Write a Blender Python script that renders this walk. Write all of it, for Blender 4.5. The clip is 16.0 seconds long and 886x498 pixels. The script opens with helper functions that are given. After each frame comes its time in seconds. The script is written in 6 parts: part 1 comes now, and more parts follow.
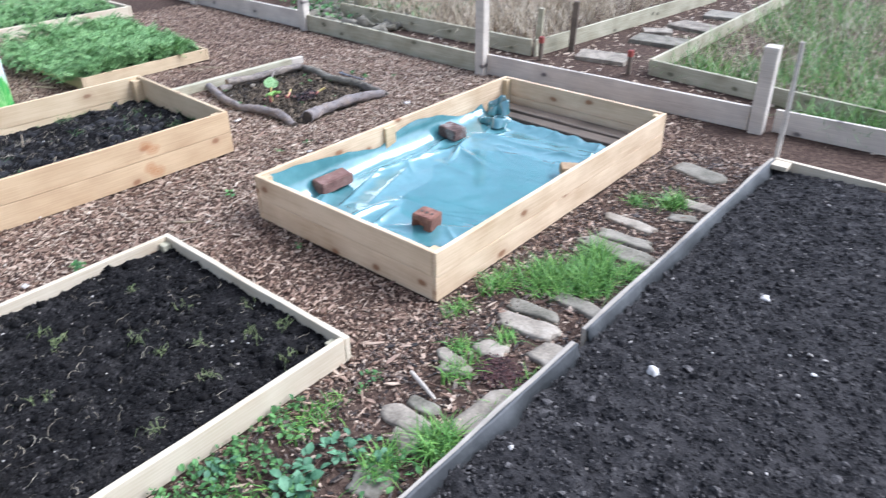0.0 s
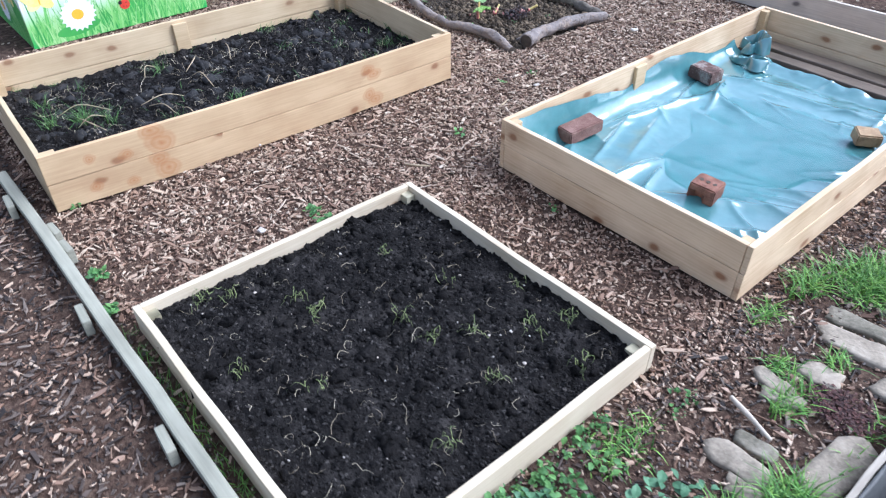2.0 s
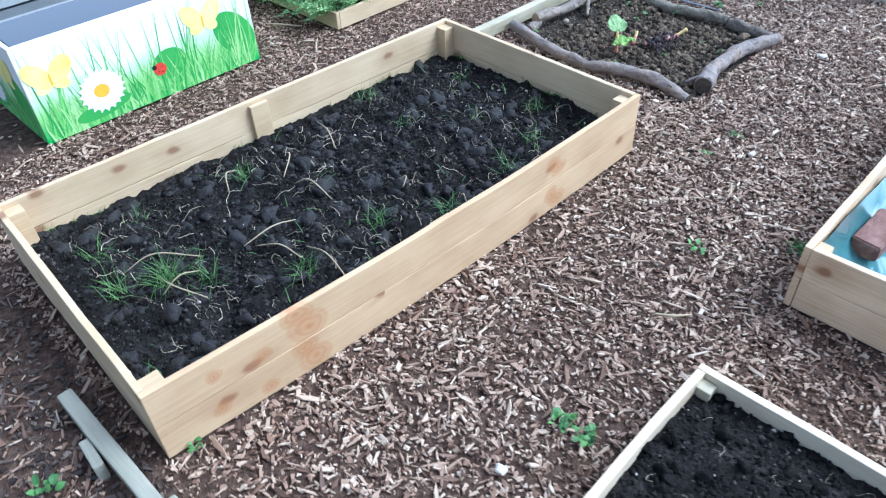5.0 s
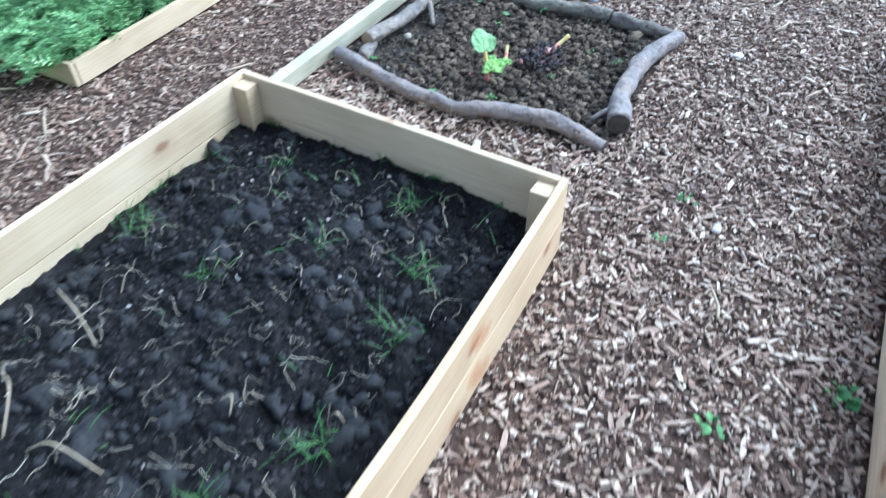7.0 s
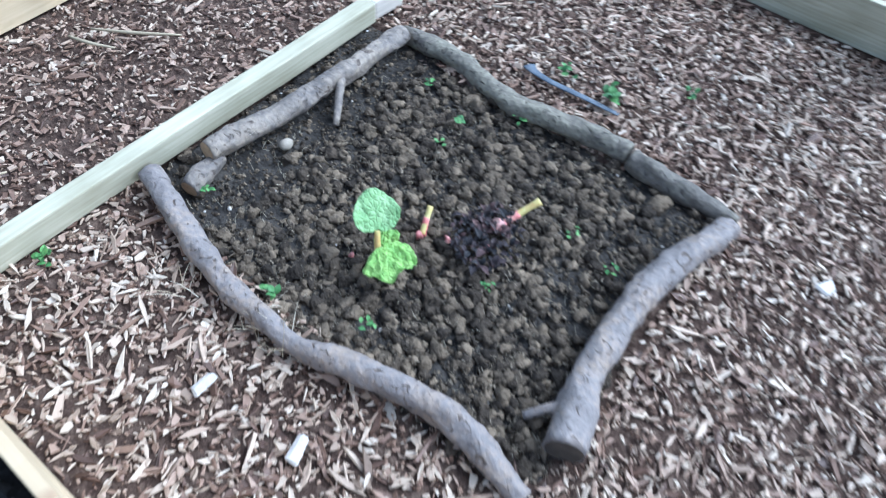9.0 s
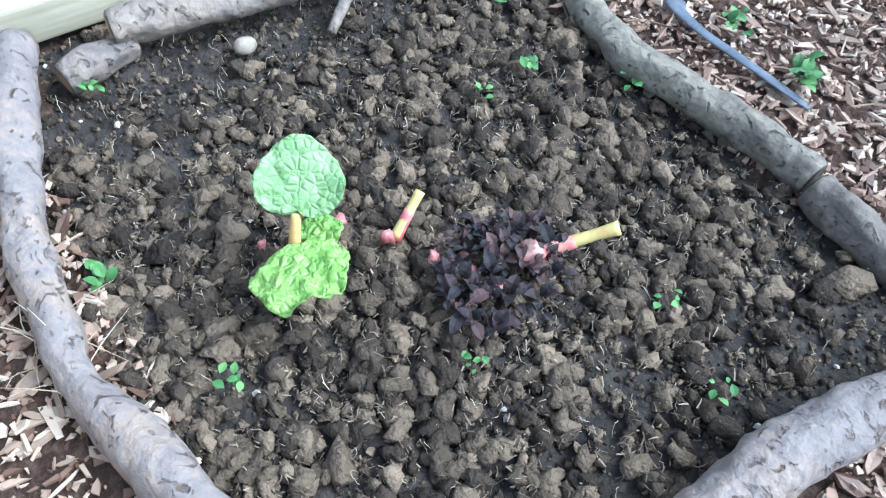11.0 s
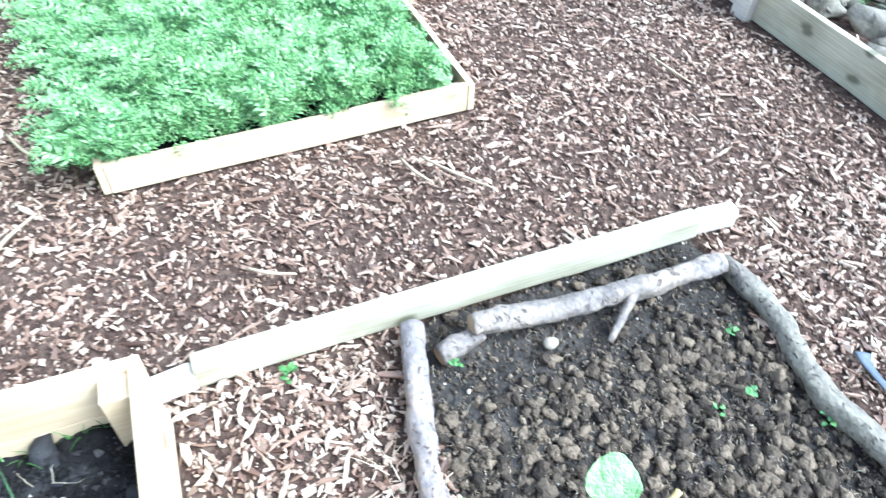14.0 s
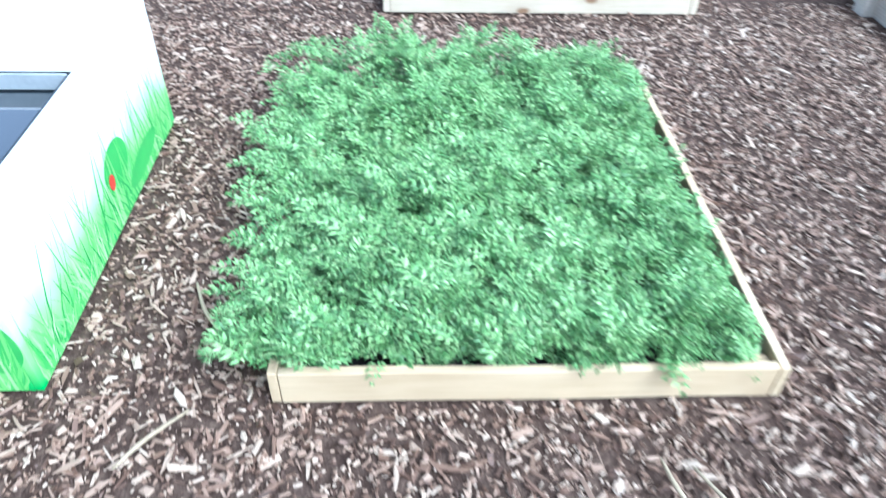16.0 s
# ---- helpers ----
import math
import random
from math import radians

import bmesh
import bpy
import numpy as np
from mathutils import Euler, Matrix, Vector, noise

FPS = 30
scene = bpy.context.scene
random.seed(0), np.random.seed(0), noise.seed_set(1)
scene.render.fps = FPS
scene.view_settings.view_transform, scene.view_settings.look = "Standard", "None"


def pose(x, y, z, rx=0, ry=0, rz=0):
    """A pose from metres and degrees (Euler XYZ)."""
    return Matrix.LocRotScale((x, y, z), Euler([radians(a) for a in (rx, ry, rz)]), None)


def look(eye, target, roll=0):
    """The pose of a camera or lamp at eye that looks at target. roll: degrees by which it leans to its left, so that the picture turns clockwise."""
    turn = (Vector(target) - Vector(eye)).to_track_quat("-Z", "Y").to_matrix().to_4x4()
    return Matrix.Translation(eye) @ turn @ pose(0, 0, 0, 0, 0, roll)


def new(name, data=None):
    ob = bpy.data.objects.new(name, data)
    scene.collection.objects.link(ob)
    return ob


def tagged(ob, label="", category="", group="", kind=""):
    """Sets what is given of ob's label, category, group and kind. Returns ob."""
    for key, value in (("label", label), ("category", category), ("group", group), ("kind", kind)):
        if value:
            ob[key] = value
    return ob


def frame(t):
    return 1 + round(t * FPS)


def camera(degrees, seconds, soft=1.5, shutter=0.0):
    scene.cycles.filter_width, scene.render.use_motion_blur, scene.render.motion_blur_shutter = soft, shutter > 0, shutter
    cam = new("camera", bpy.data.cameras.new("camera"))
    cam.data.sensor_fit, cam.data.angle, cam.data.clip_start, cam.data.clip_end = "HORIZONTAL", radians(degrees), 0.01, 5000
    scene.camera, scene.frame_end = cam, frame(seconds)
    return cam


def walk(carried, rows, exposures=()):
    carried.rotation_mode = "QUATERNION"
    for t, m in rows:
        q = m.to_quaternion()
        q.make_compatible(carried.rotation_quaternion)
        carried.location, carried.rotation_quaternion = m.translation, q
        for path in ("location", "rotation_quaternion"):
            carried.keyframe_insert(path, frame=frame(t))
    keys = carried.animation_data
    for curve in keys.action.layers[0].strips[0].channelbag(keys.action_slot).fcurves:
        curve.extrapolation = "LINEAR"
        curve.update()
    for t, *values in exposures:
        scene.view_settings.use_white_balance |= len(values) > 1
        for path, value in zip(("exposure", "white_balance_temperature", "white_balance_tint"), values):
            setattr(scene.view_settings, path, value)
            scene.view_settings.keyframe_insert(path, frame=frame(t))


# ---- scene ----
cam = camera(63.9, 16.0, soft=1.2, shutter=0.36)
PATH = [
    (0, (0.404, -0.198, 1.927), (-0.712, 1.112, 0.908), -0.4),
    (0.5, (0.173, -0.183, 1.901), (-1.039, 0.966, 0.801), 0.2),
    (1, (-0.022, -0.184, 1.88), (-1.279, 0.829, 0.7), -0.2),
    (1.5, (-0.284, -0.251, 1.871), (-1.52, 0.734, 0.645), -0.4),
    (2, (-0.582, -0.342, 1.907), (-1.777, 0.675, 0.667), -0.2),
    (2.5, (-0.763, -0.311, 1.908), (-1.928, 0.719, 0.651), -1.1),
    (3, (-1.002, -0.165, 1.881), (-2.146, 0.876, 0.612), -1.5),
    (3.5, (-1.287, -0.138, 1.872), (-2.413, 0.885, 0.574), -2.3),
    (4, (-1.702, -0.196, 1.869), (-2.841, 0.849, 0.6), -2.0),
    (4.2, (-1.839, -0.225, 1.87), (-2.985, 0.826, 0.612), -1.5),
    (6.5, (-3.055, 0.316, 1.652), (-3.845, 1.459, 0.214), -3.3),
    (7, (-3.268, 0.774, 1.598), (-3.93, 2.033, 0.192), -0.2),
    (7.5, (-3.467, 1.233, 1.558), (-4.042, 2.533, 0.151), 1.7),
    (8, (-3.513, 1.697, 1.534), (-4.058, 2.956, 0.079), 2.6),
    (8.5, (-3.529, 2.077, 1.525), (-4.079, 3.23, -0.015), 5.4),
    (9, (-3.652, 2.439, 1.439), (-4.31, 3.449, -0.157), 5.2),
    (9.2, (-3.732, 2.567, 1.366), (-4.427, 3.536, -0.239), 5.9),
    (11.3, (-3.812, 3.034, 0.822), (-4.694, 3.742, -0.827), 4.0),
    (11.5, (-3.812, 3.03, 0.819), (-4.702, 3.748, -0.821), 4.2),
    (12, (-3.824, 3.034, 0.826), (-4.751, 3.75, -0.795), 3.3),
    (12.5, (-3.831, 3.031, 0.886), (-4.829, 3.74, -0.696), 1.8),
    (13, (-3.872, 2.991, 1.063), (-4.97, 3.676, -0.462), 0.8),
    (13.5, (-3.923, 2.83, 1.313), (-5.097, 3.473, -0.174), 1.7),
    (14, (-3.935, 2.642, 1.511), (-5.177, 3.212, 0.051), 2.2),
    (14.5, (-3.954, 2.586, 1.595), (-5.26, 3.06, 0.157), 1.9),
    (15, (-4.144, 2.664, 1.586), (-5.505, 3.027, 0.166), 2.1),
    (15.5, (-4.411, 2.675, 1.598), (-5.765, 2.967, 0.156), 4.0),
    (16, (-4.748, 2.7, 1.423), (-6.252, 2.778, 0.107), 1.7),
]
EXPOSURES = [(0.0, 1.03, 5280, 13), (0.5, 0.72, 5230, 13), (1.0, 0.76, 5180, 13), (1.5, 0.91, 5180, 13), (2.5, 0.95, 5130, 13), (4.0, 0.95, 4980, 10), (7.0, 1.25, 4580, 2), (8.0, 1.29, 4630, 4), (9.0, 1.02, 4630, 4), (11.5, 1.64, 4880, 3), (12.5, 2.1, 4880, 2), (13.0, 2.12, 4880, 2), (13.5, 2.1, 4930, 3), (14.5, 1.94, 4730, 1), (16.0, 1.42, 4730, 3)]
walk(cam, [(t, look(eye, target, roll)) for t, eye, target, roll in PATH], EXPOSURES)

# ---- world and sun: a bright, thinly overcast day ----
SUN_ELEVATION, SUN_AZIMUTH = radians(48), radians(38)
world = bpy.data.worlds.new("sky")
scene.world = world
world.use_nodes = True
wn = world.node_tree
sky = wn.nodes.new("ShaderNodeTexSky")
sky.sky_type, sky.sun_disc = "NISHITA", False
sky.sun_elevation, sky.sun_rotation = SUN_ELEVATION, SUN_AZIMUTH
sky.air_density, sky.dust_density, sky.ozone_density = 1.0, 4.0, 1.0
veil = wn.nodes.new("ShaderNodeHueSaturation")  # thin white cloud over the blue
veil.inputs["Saturation"].default_value = 0.45
wn.links.new(sky.outputs["Color"], veil.inputs["Color"])
wn.links.new(veil.outputs["Color"], wn.nodes["Background"].inputs["Color"])
wn.nodes["Background"].inputs["Strength"].default_value = 0.15
sun_data = bpy.data.lights.new("sun", "SUN")
sun_data.energy, sun_data.angle, sun_data.color = 1.7, radians(40), (1.0, 0.965, 0.92)
sun = new("sun", sun_data)
sun.matrix_world = look((math.sin(SUN_AZIMUTH) * 20, math.cos(SUN_AZIMUTH) * 20, math.tan(SUN_ELEVATION) * 20), (0, 0, 0))

RNG = np.random.RandomState(7)


# ---- materials ----
def material(name, colours, scale=8.0, rough=0.8, bump=0.3, bump_scale=60.0, stretch=(1, 1, 1), per="object", metal=0.0, spread=0.15, fine=0.35, subsurface=0.0, distance=0.004):
    """Ramp over two scales of noise, varied by object or by loose piece, with fine relief."""
    m = bpy.data.materials.new(name)
    m.use_nodes = True
    t = m.node_tree
    n, l = t.nodes, t.links
    b = n["Principled BSDF"]
    b.inputs["Roughness"].default_value, b.inputs["Metallic"].default_value = rough, metal
    co = n.new("ShaderNodeTexCoord")
    mp = n.new("ShaderNodeMapping")
    mp.inputs["Scale"].default_value = stretch
    l.new(co.outputs["Object"], mp.inputs["Vector"])
    vec = mp.outputs["Vector"]
    if per == "object":
        info = n.new("ShaderNodeObjectInfo")
        rnd = info.outputs["Random"]
        add = n.new("ShaderNodeVectorMath")
        add.operation = "MULTIPLY_ADD"
        add.inputs[1].default_value = (1, 1, 1)
        sc = n.new("ShaderNodeMath")
        sc.operation = "MULTIPLY"
        sc.inputs[1].default_value = 37.0
        l.new(rnd, sc.inputs[0])
        l.new(vec, add.inputs[0])
        l.new(sc.outputs[0], add.inputs[2])
        vec = add.outputs[0]
    else:
        rnd = n.new("ShaderNodeNewGeometry").outputs["Random Per Island"]
    big = n.new("ShaderNodeTexNoise")
    big.inputs["Scale"].default_value, big.inputs["Detail"].default_value = scale, 5
    small = n.new("ShaderNodeTexNoise")
    small.inputs["Scale"].default_value, small.inputs["Detail"].default_value = scale * 7, 4
    l.new(vec, big.inputs["Vector"])
    l.new(vec, small.inputs["Vector"])
    mix = n.new("ShaderNodeMix")
    mix.data_type = "FLOAT"
    mix.inputs["Factor"].default_value = fine
    l.new(big.outputs["Fac"], mix.inputs["A"])
    l.new(small.outputs["Fac"], mix.inputs["B"])
    if per == "island":
        out = n.new("ShaderNodeMix")
        out.data_type = "FLOAT"
        out.inputs["Factor"].default_value = 0.72
        l.new(mix.outputs["Result"], out.inputs["A"])
        l.new(rnd, out.inputs["B"])
        fac = out.outputs["Result"]
        lo, hi = 0.1, 0.9
    else:
        out = n.new("ShaderNodeMath")
        out.operation = "MULTIPLY_ADD"
        out.inputs[1].default_value, out.inputs[2].default_value = spread, -spread / 2
        l.new(rnd, out.inputs[0])
        tot = n.new("ShaderNodeMath")
        l.new(mix.outputs["Result"], tot.inputs[0])
        l.new(out.outputs[0], tot.inputs[1])
        fac = tot.outputs[0]
        lo, hi = 0.32, 0.68
    ramp = n.new("ShaderNodeValToRGB")
    els = ramp.color_ramp.elements
    while len(els) < len(colours):
        els.new(0.5)
    for i, c in enumerate(colours):
        els[i].position = lo + (hi - lo) * i / (len(colours) - 1)
        els[i].color = (*c, 1)
    l.new(fac, ramp.inputs["Fac"])
    l.new(ramp.outputs["Color"], b.inputs["Base Color"])
    rel = n.new("ShaderNodeTexNoise")
    rel.inputs["Scale"].default_value, rel.inputs["Detail"].default_value = bump_scale, 6
    l.new(vec, rel.inputs["Vector"])
    bm_ = n.new("ShaderNodeBump")
    bm_.inputs["Strength"].default_value, bm_.inputs["Distance"].default_value = bump, distance
    l.new(rel.outputs["Fac"], bm_.inputs["Height"])
    l.new(bm_.outputs["Normal"], b.inputs["Normal"])
    if subsurface:
        b.inputs["Subsurface Weight"].default_value = subsurface
        b.inputs["Subsurface Radius"].default_value = (0.01, 0.02, 0.005)
    return m


def timber(name, light, dark, knot, knot_amount=1.0, rough=0.7, burls=()):
    """Sawn softwood with grain along the local x axis, rings round knots, and stains; burls (x, z, radius) are single large knots."""
    m = bpy.data.materials.new(name)
    m.use_nodes = True
    t = m.node_tree
    n, l = t.nodes, t.links
    b = n["Principled BSDF"]
    b.inputs["Roughness"].default_value = rough
    co = n.new("ShaderNodeTexCoord")
    info = n.new("ShaderNodeObjectInfo")
    sc = n.new("ShaderNodeMath")
    sc.operation = "MULTIPLY"
    sc.inputs[1].default_value = 61.0
    l.new(info.outputs["Random"], sc.inputs[0])
    add = n.new("ShaderNodeVectorMath")
    l.new(co.outputs["Object"], add.inputs[0])
    l.new(sc.outputs[0], add.inputs[1])

    def mapped(s, turned=False):
        mp = n.new("ShaderNodeMapping")
        mp.inputs["Scale"].default_value = s
        if turned:
            mp.inputs["Rotation"].default_value = (-math.pi / 2, 0, 0)
        l.new(add.outputs[0], mp.inputs["Vector"])
        return mp.outputs["Vector"]

    cells = n.new("ShaderNodeTexVoronoi")
    cells.voronoi_dimensions = "2D"
    cells.inputs["Scale"].default_value = 1.0
    cells.inputs["Randomness"].default_value = 1.0
    warp = n.new("ShaderNodeTexNoise")
    warp.inputs["Scale"].default_value = 9.0
    l.new(add.outputs[0], warp.inputs["Vector"])
    bent = n.new("ShaderNodeVectorMath")
    bent.operation = "MULTIPLY_ADD"
    bent.inputs[1].default_value = (0.16, 0.16, 0.16)
    l.new(warp.outputs["Color"], bent.inputs[0])
    l.new(mapped((3.6, 2.0, 6.2), True), bent.inputs[2])
    l.new(bent.outputs[0], cells.inputs["Vector"])
    k = n.new("ShaderNodeMapRange")
    k.inputs["From Min"].default_value, k.inputs["From Max"].default_value = 0.06, 0.16
    halo = n.new("ShaderNodeMapRange")
    halo.inputs["From Min"].default_value, halo.inputs["From Max"].default_value = 0.10, 0.42
    halo.inputs["To Min"].default_value, halo.inputs["To Max"].default_value = 0.22, 0.0
    l.new(cells.outputs["Distance"], halo.inputs["Value"])
    both = n.new("ShaderNodeMath")
    both.operation = "MAXIMUM"
    l.new(halo.outputs["Result"], both.inputs[1])
    k.inputs["To Min"].default_value, k.inputs["To Max"].default_value = 1.0, 0.0
    l.new(cells.outputs["Distance"], k.inputs["Value"])
    pick = n.new("ShaderNodeSeparateColor")
    l.new(cells.outputs["Color"], pick.inputs["Color"])
    some = n.new("ShaderNodeMath")
    some.operation = "GREATER_THAN"
    some.inputs[1].default_value = 1.0 - 0.42 * knot_amount
    l.new(pick.outputs["Red"], some.inputs[0])
    kn = n.new("ShaderNodeMath")
    kn.operation = "MULTIPLY"
    l.new(k.outputs["Result"], both.inputs[0])
    l.new(both.outputs[0], kn.inputs[0])
    l.new(some.outputs[0], kn.inputs[1])
    wave = n.new("ShaderNodeTexWave")
    wave.wave_type, wave.bands_direction = "BANDS", "Z"
    wave.inputs["Scale"].default_value, wave.inputs["Distortion"].default_value = 9.0, 7.0
    wave.inputs["Detail"].default_value, wave.inputs["Detail Scale"].default_value = 3.0, 1.0
    l.new(mapped((0.5, 2.5, 2.5)), wave.inputs["Vector"])
    grain = n.new("ShaderNodeTexNoise")
    grain.inputs["Scale"].default_value, grain.inputs["Detail"].default_value = 6.0, 6
    l.new(mapped((0.7, 12, 14)), grain.inputs["Vector"])
    stain = n.new("ShaderNodeTexNoise")
    stain.inputs["Scale"].default_value, stain.inputs["Detail"].default_value = 3.0, 5
    l.new(mapped((1.2, 2, 2)), stain.inputs["Vector"])
    mix = n.new("ShaderNodeMix")
    mix.data_type = "FLOAT"
    mix.inputs["Factor"].default_value = 0.12
    l.new(grain.outputs["Fac"], mix.inputs["A"])
    l.new(wave.outputs["Fac"], mix.inputs["B"])
    two = n.new("ShaderNodeMix")
    two.data_type = "FLOAT"
    two.inputs["Factor"].default_value = 0.6
    l.new(mix.outputs["Result"], two.inputs["A"])
    l.new(stain.outputs["Fac"], two.inputs["B"])
    ramp = n.new("ShaderNodeValToRGB")
    ramp.color_ramp.elements[0].position, ramp.color_ramp.elements[1].position = 0.3, 0.62
    ramp.color_ramp.elements[0].color, ramp.color_ramp.elements[1].color = (*dark, 1), (*light, 1)
    l.new(two.outputs["Result"], ramp.inputs["Fac"])
    col = n.new("ShaderNodeMix")
    col.data_type = "RGBA"
    col.inputs["B"].default_value = (*knot, 1)
    l.new(kn.outputs[0], col.inputs["Factor"])
    l.new(ramp.outputs["Color"], col.inputs["A"])
    paint = col.outputs["Result"]
    for bx, bz, br in burls:
        at = n.new("ShaderNodeVectorMath")
        at.operation = "MULTIPLY_ADD"
        at.inputs[1].default_value = (0.05, 0.0, 0.05)
        shift = n.new("ShaderNodeVectorMath")
        shift.operation = "MULTIPLY_ADD"
        shift.inputs[1].default_value, shift.inputs[2].default_value = (0.8, 0.0, 1.0), (-0.8 * bx - 0.025, 0, -bz - 0.025)
        l.new(co.outputs["Object"], shift.inputs[0])
        l.new(warp.outputs["Color"], at.inputs[0])
        l.new(shift.outputs[0], at.inputs[2])
        far = n.new("ShaderNodeVectorMath")
        far.operation = "LENGTH"
        l.new(at.outputs[0], far.inputs[0])
        ring = n.new("ShaderNodeValToRGB")
        els = ring.color_ramp.elements
        for pos, val in ((0.28, 0.38), (0.5, 0.62), (0.62, 0.28), (0.8, 0.36)):
            els.new(pos).color = (val, val, val, 1)
        els[0].color, els[-1].color = (0.9, 0.9, 0.9, 1), (0, 0, 0, 1)
        mr = n.new("ShaderNodeMath")
        mr.operation = "DIVIDE"
        mr.inputs[1].default_value = br
        l.new(far.outputs["Value"], mr.inputs[0])
        l.new(mr.outputs[0], ring.inputs["Fac"])
        over = n.new("ShaderNodeMix")
        over.data_type = "RGBA"
        over.inputs["B"].default_value = (0.40, 0.17, 0.055, 1)
        l.new(ring.outputs["Color"], over.inputs["Factor"])
        l.new(paint, over.inputs["A"])
        paint = over.outputs["Result"]
    l.new(paint, b.inputs["Base Color"])
    bp = n.new("ShaderNodeBump")
    bp.inputs["Strength"].default_value, bp.inputs["Distance"].default_value = 0.35, 0.003
    l.new(mix.outputs["Result"], bp.inputs["Height"])
    l.new(bp.outputs["Normal"], b.inputs["Normal"])
    return m


M_PINE = timber("fresh_pine", (0.70, 0.54, 0.35), (0.47, 0.32, 0.18), (0.26, 0.13, 0.06))
M_PINE_PALE = timber("pale_pine", (0.62, 0.53, 0.385), (0.48, 0.385, 0.255), (0.24, 0.14, 0.07), 0.7)
M_PINE_WARM = timber("orange_pine", (0.60, 0.465, 0.285), (0.45, 0.325, 0.182), (0.27, 0.155, 0.08), 0.9)
M_PINE_KNOTTY = timber("knotty_orange_pine", (0.58, 0.415, 0.235), (0.43, 0.285, 0.15), (0.28, 0.14, 0.065), 0.5, burls=((0.53, 0.050, 0.062), (0.50, 0.115, 0.05), (0.36, 0.04, 0.03), (1.72, 0.085, 0.04), (1.76, 0.05, 0.04), (0.2, 0.07, 0.028)))
M_POST = timber("post_pine", (0.58, 0.44, 0.26), (0.41, 0.29, 0.155), (0.14, 0.07, 0.03), 0.6)
M_MOSSY = timber("mossy_timber", (0.49, 0.445, 0.315), (0.25, 0.225, 0.135), (0.13, 0.12, 0.07), 1.3)
M_GREY_TIMBER = timber("weathered_grey_timber", (0.62, 0.55, 0.45), (0.40, 0.34, 0.275), (0.13, 0.11, 0.10), 0.5, 0.85)
M_DARK_TIMBER = timber("wet_dark_timber", (0.16, 0.12, 0.085), (0.06, 0.045, 0.03), (0.03, 0.02, 0.015), 0.5, 0.6)
M_CHIP = material("wood_chips", [(0.045, 0.023, 0.014), (0.125, 0.069, 0.043), (0.225, 0.138, 0.090), (0.33, 0.222, 0.152), (0.43, 0.318, 0.225), (0.51, 0.41, 0.305)], 1.4, 0.58, 0.4, 120, per="island")
# pale chips, with the colour lifted further to stand in for whitish haze and sheen
M_CHIP_PALE = material("pale_wood_chips", [(0.13, 0.083, 0.054), (0.28, 0.198, 0.132), (0.41, 0.31, 0.217), (0.50, 0.40, 0.293), (0.60, 0.507, 0.397)], 1.4, 0.58, 0.4, 120, per="island")
M_MULCH = material("mulch_ground", [(0.024, 0.015, 0.0115), (0.064, 0.041, 0.030), (0.13, 0.09, 0.066)], 38, 0.95, 0.9, 70, distance=0.012)
M_SOIL_DARK = material("dark_soil", [(0.002904, 0.002772, 0.002772), (0.008184, 0.007524, 0.00726), (0.01452, 0.0132, 0.01254), (0.03696, 0.0334, 0.03102)], 9, 0.85, 0.9, 90, distance=0.01)
M_CLOD_DARK = material("dark_soil_clods", [(0.00608, 0.00576, 0.0056), (0.01152, 0.01056, 0.01008), (0.0176, 0.016, 0.0152), (0.0288, 0.0264, 0.0248), (0.088, 0.08, 0.0736)], 60, 0.85, 1.0, 100, per="island", distance=0.014)
M_LUMP = material("cut_soil_lumps", [(0.0035, 0.0033, 0.0033), (0.0095, 0.0087, 0.0085), (0.018, 0.0165, 0.016), (0.042, 0.038, 0.036)], 22, 0.8, 0.8, 60, distance=0.008)
M_SOIL_BLACK = material("wide_bed_soil", [(0.009, 0.0085, 0.0085), (0.025, 0.023, 0.0225), (0.043, 0.0395, 0.038), (0.10, 0.091, 0.085)], 9, 0.85, 0.9, 90, distance=0.01)
M_CLOD_BLACK = material("wide_bed_clods", [(0.014, 0.013, 0.0125), (0.027, 0.0245, 0.0235), (0.042, 0.0378, 0.036), (0.066, 0.060, 0.0565), (0.17, 0.154, 0.142)], 60, 0.85, 1.0, 100, per="island", distance=0.014)
M_SOIL_BROWN = material("brown_soil", [(0.020, 0.0175, 0.015), (0.040, 0.0345, 0.029), (0.075, 0.064, 0.053)], 9, 0.85, 0.9, 90, distance=0.01)
M_CLOD_BROWN = material("brown_soil_clods", [(0.022, 0.0168, 0.012), (0.062, 0.047, 0.033), (0.122, 0.092, 0.061), (0.235, 0.178, 0.118)], 45, 0.9, 1.0, 85, per="island", distance=0.016)
for _m, _v in ((M_SOIL_DARK, 0.08), (M_CLOD_DARK, 0.12), (M_SOIL_BLACK, 0.12), (M_CLOD_BLACK, 0.15), (M_SOIL_BROWN, 0.15), (M_CLOD_BROWN, 0.2), (M_CHIP, 0.45), (M_CHIP_PALE, 0.45), (M_MULCH, 0.1)):
    _m.node_tree.nodes["Principled BSDF"].inputs["Specular IOR Level"].default_value = _v
M_CHIP_DARK = material("dark_wood_chips", [(0.010, 0.007, 0.0055), (0.024, 0.016, 0.012), (0.052, 0.036, 0.027), (0.10, 0.072, 0.055), (0.24, 0.192, 0.15)], 1.4, 0.65, 0.4, 120, per="island")
M_EDGE = timber("dark_grey_edging_timber", (0.43, 0.38, 0.31), (0.25, 0.215, 0.17), (0.12, 0.10, 0.08), 0.4, 0.85)
M_RAIL = timber("green_grey_rail_timber", (0.34, 0.33, 0.255), (0.20, 0.195, 0.148), (0.13, 0.12, 0.09), 0.4, 0.85)
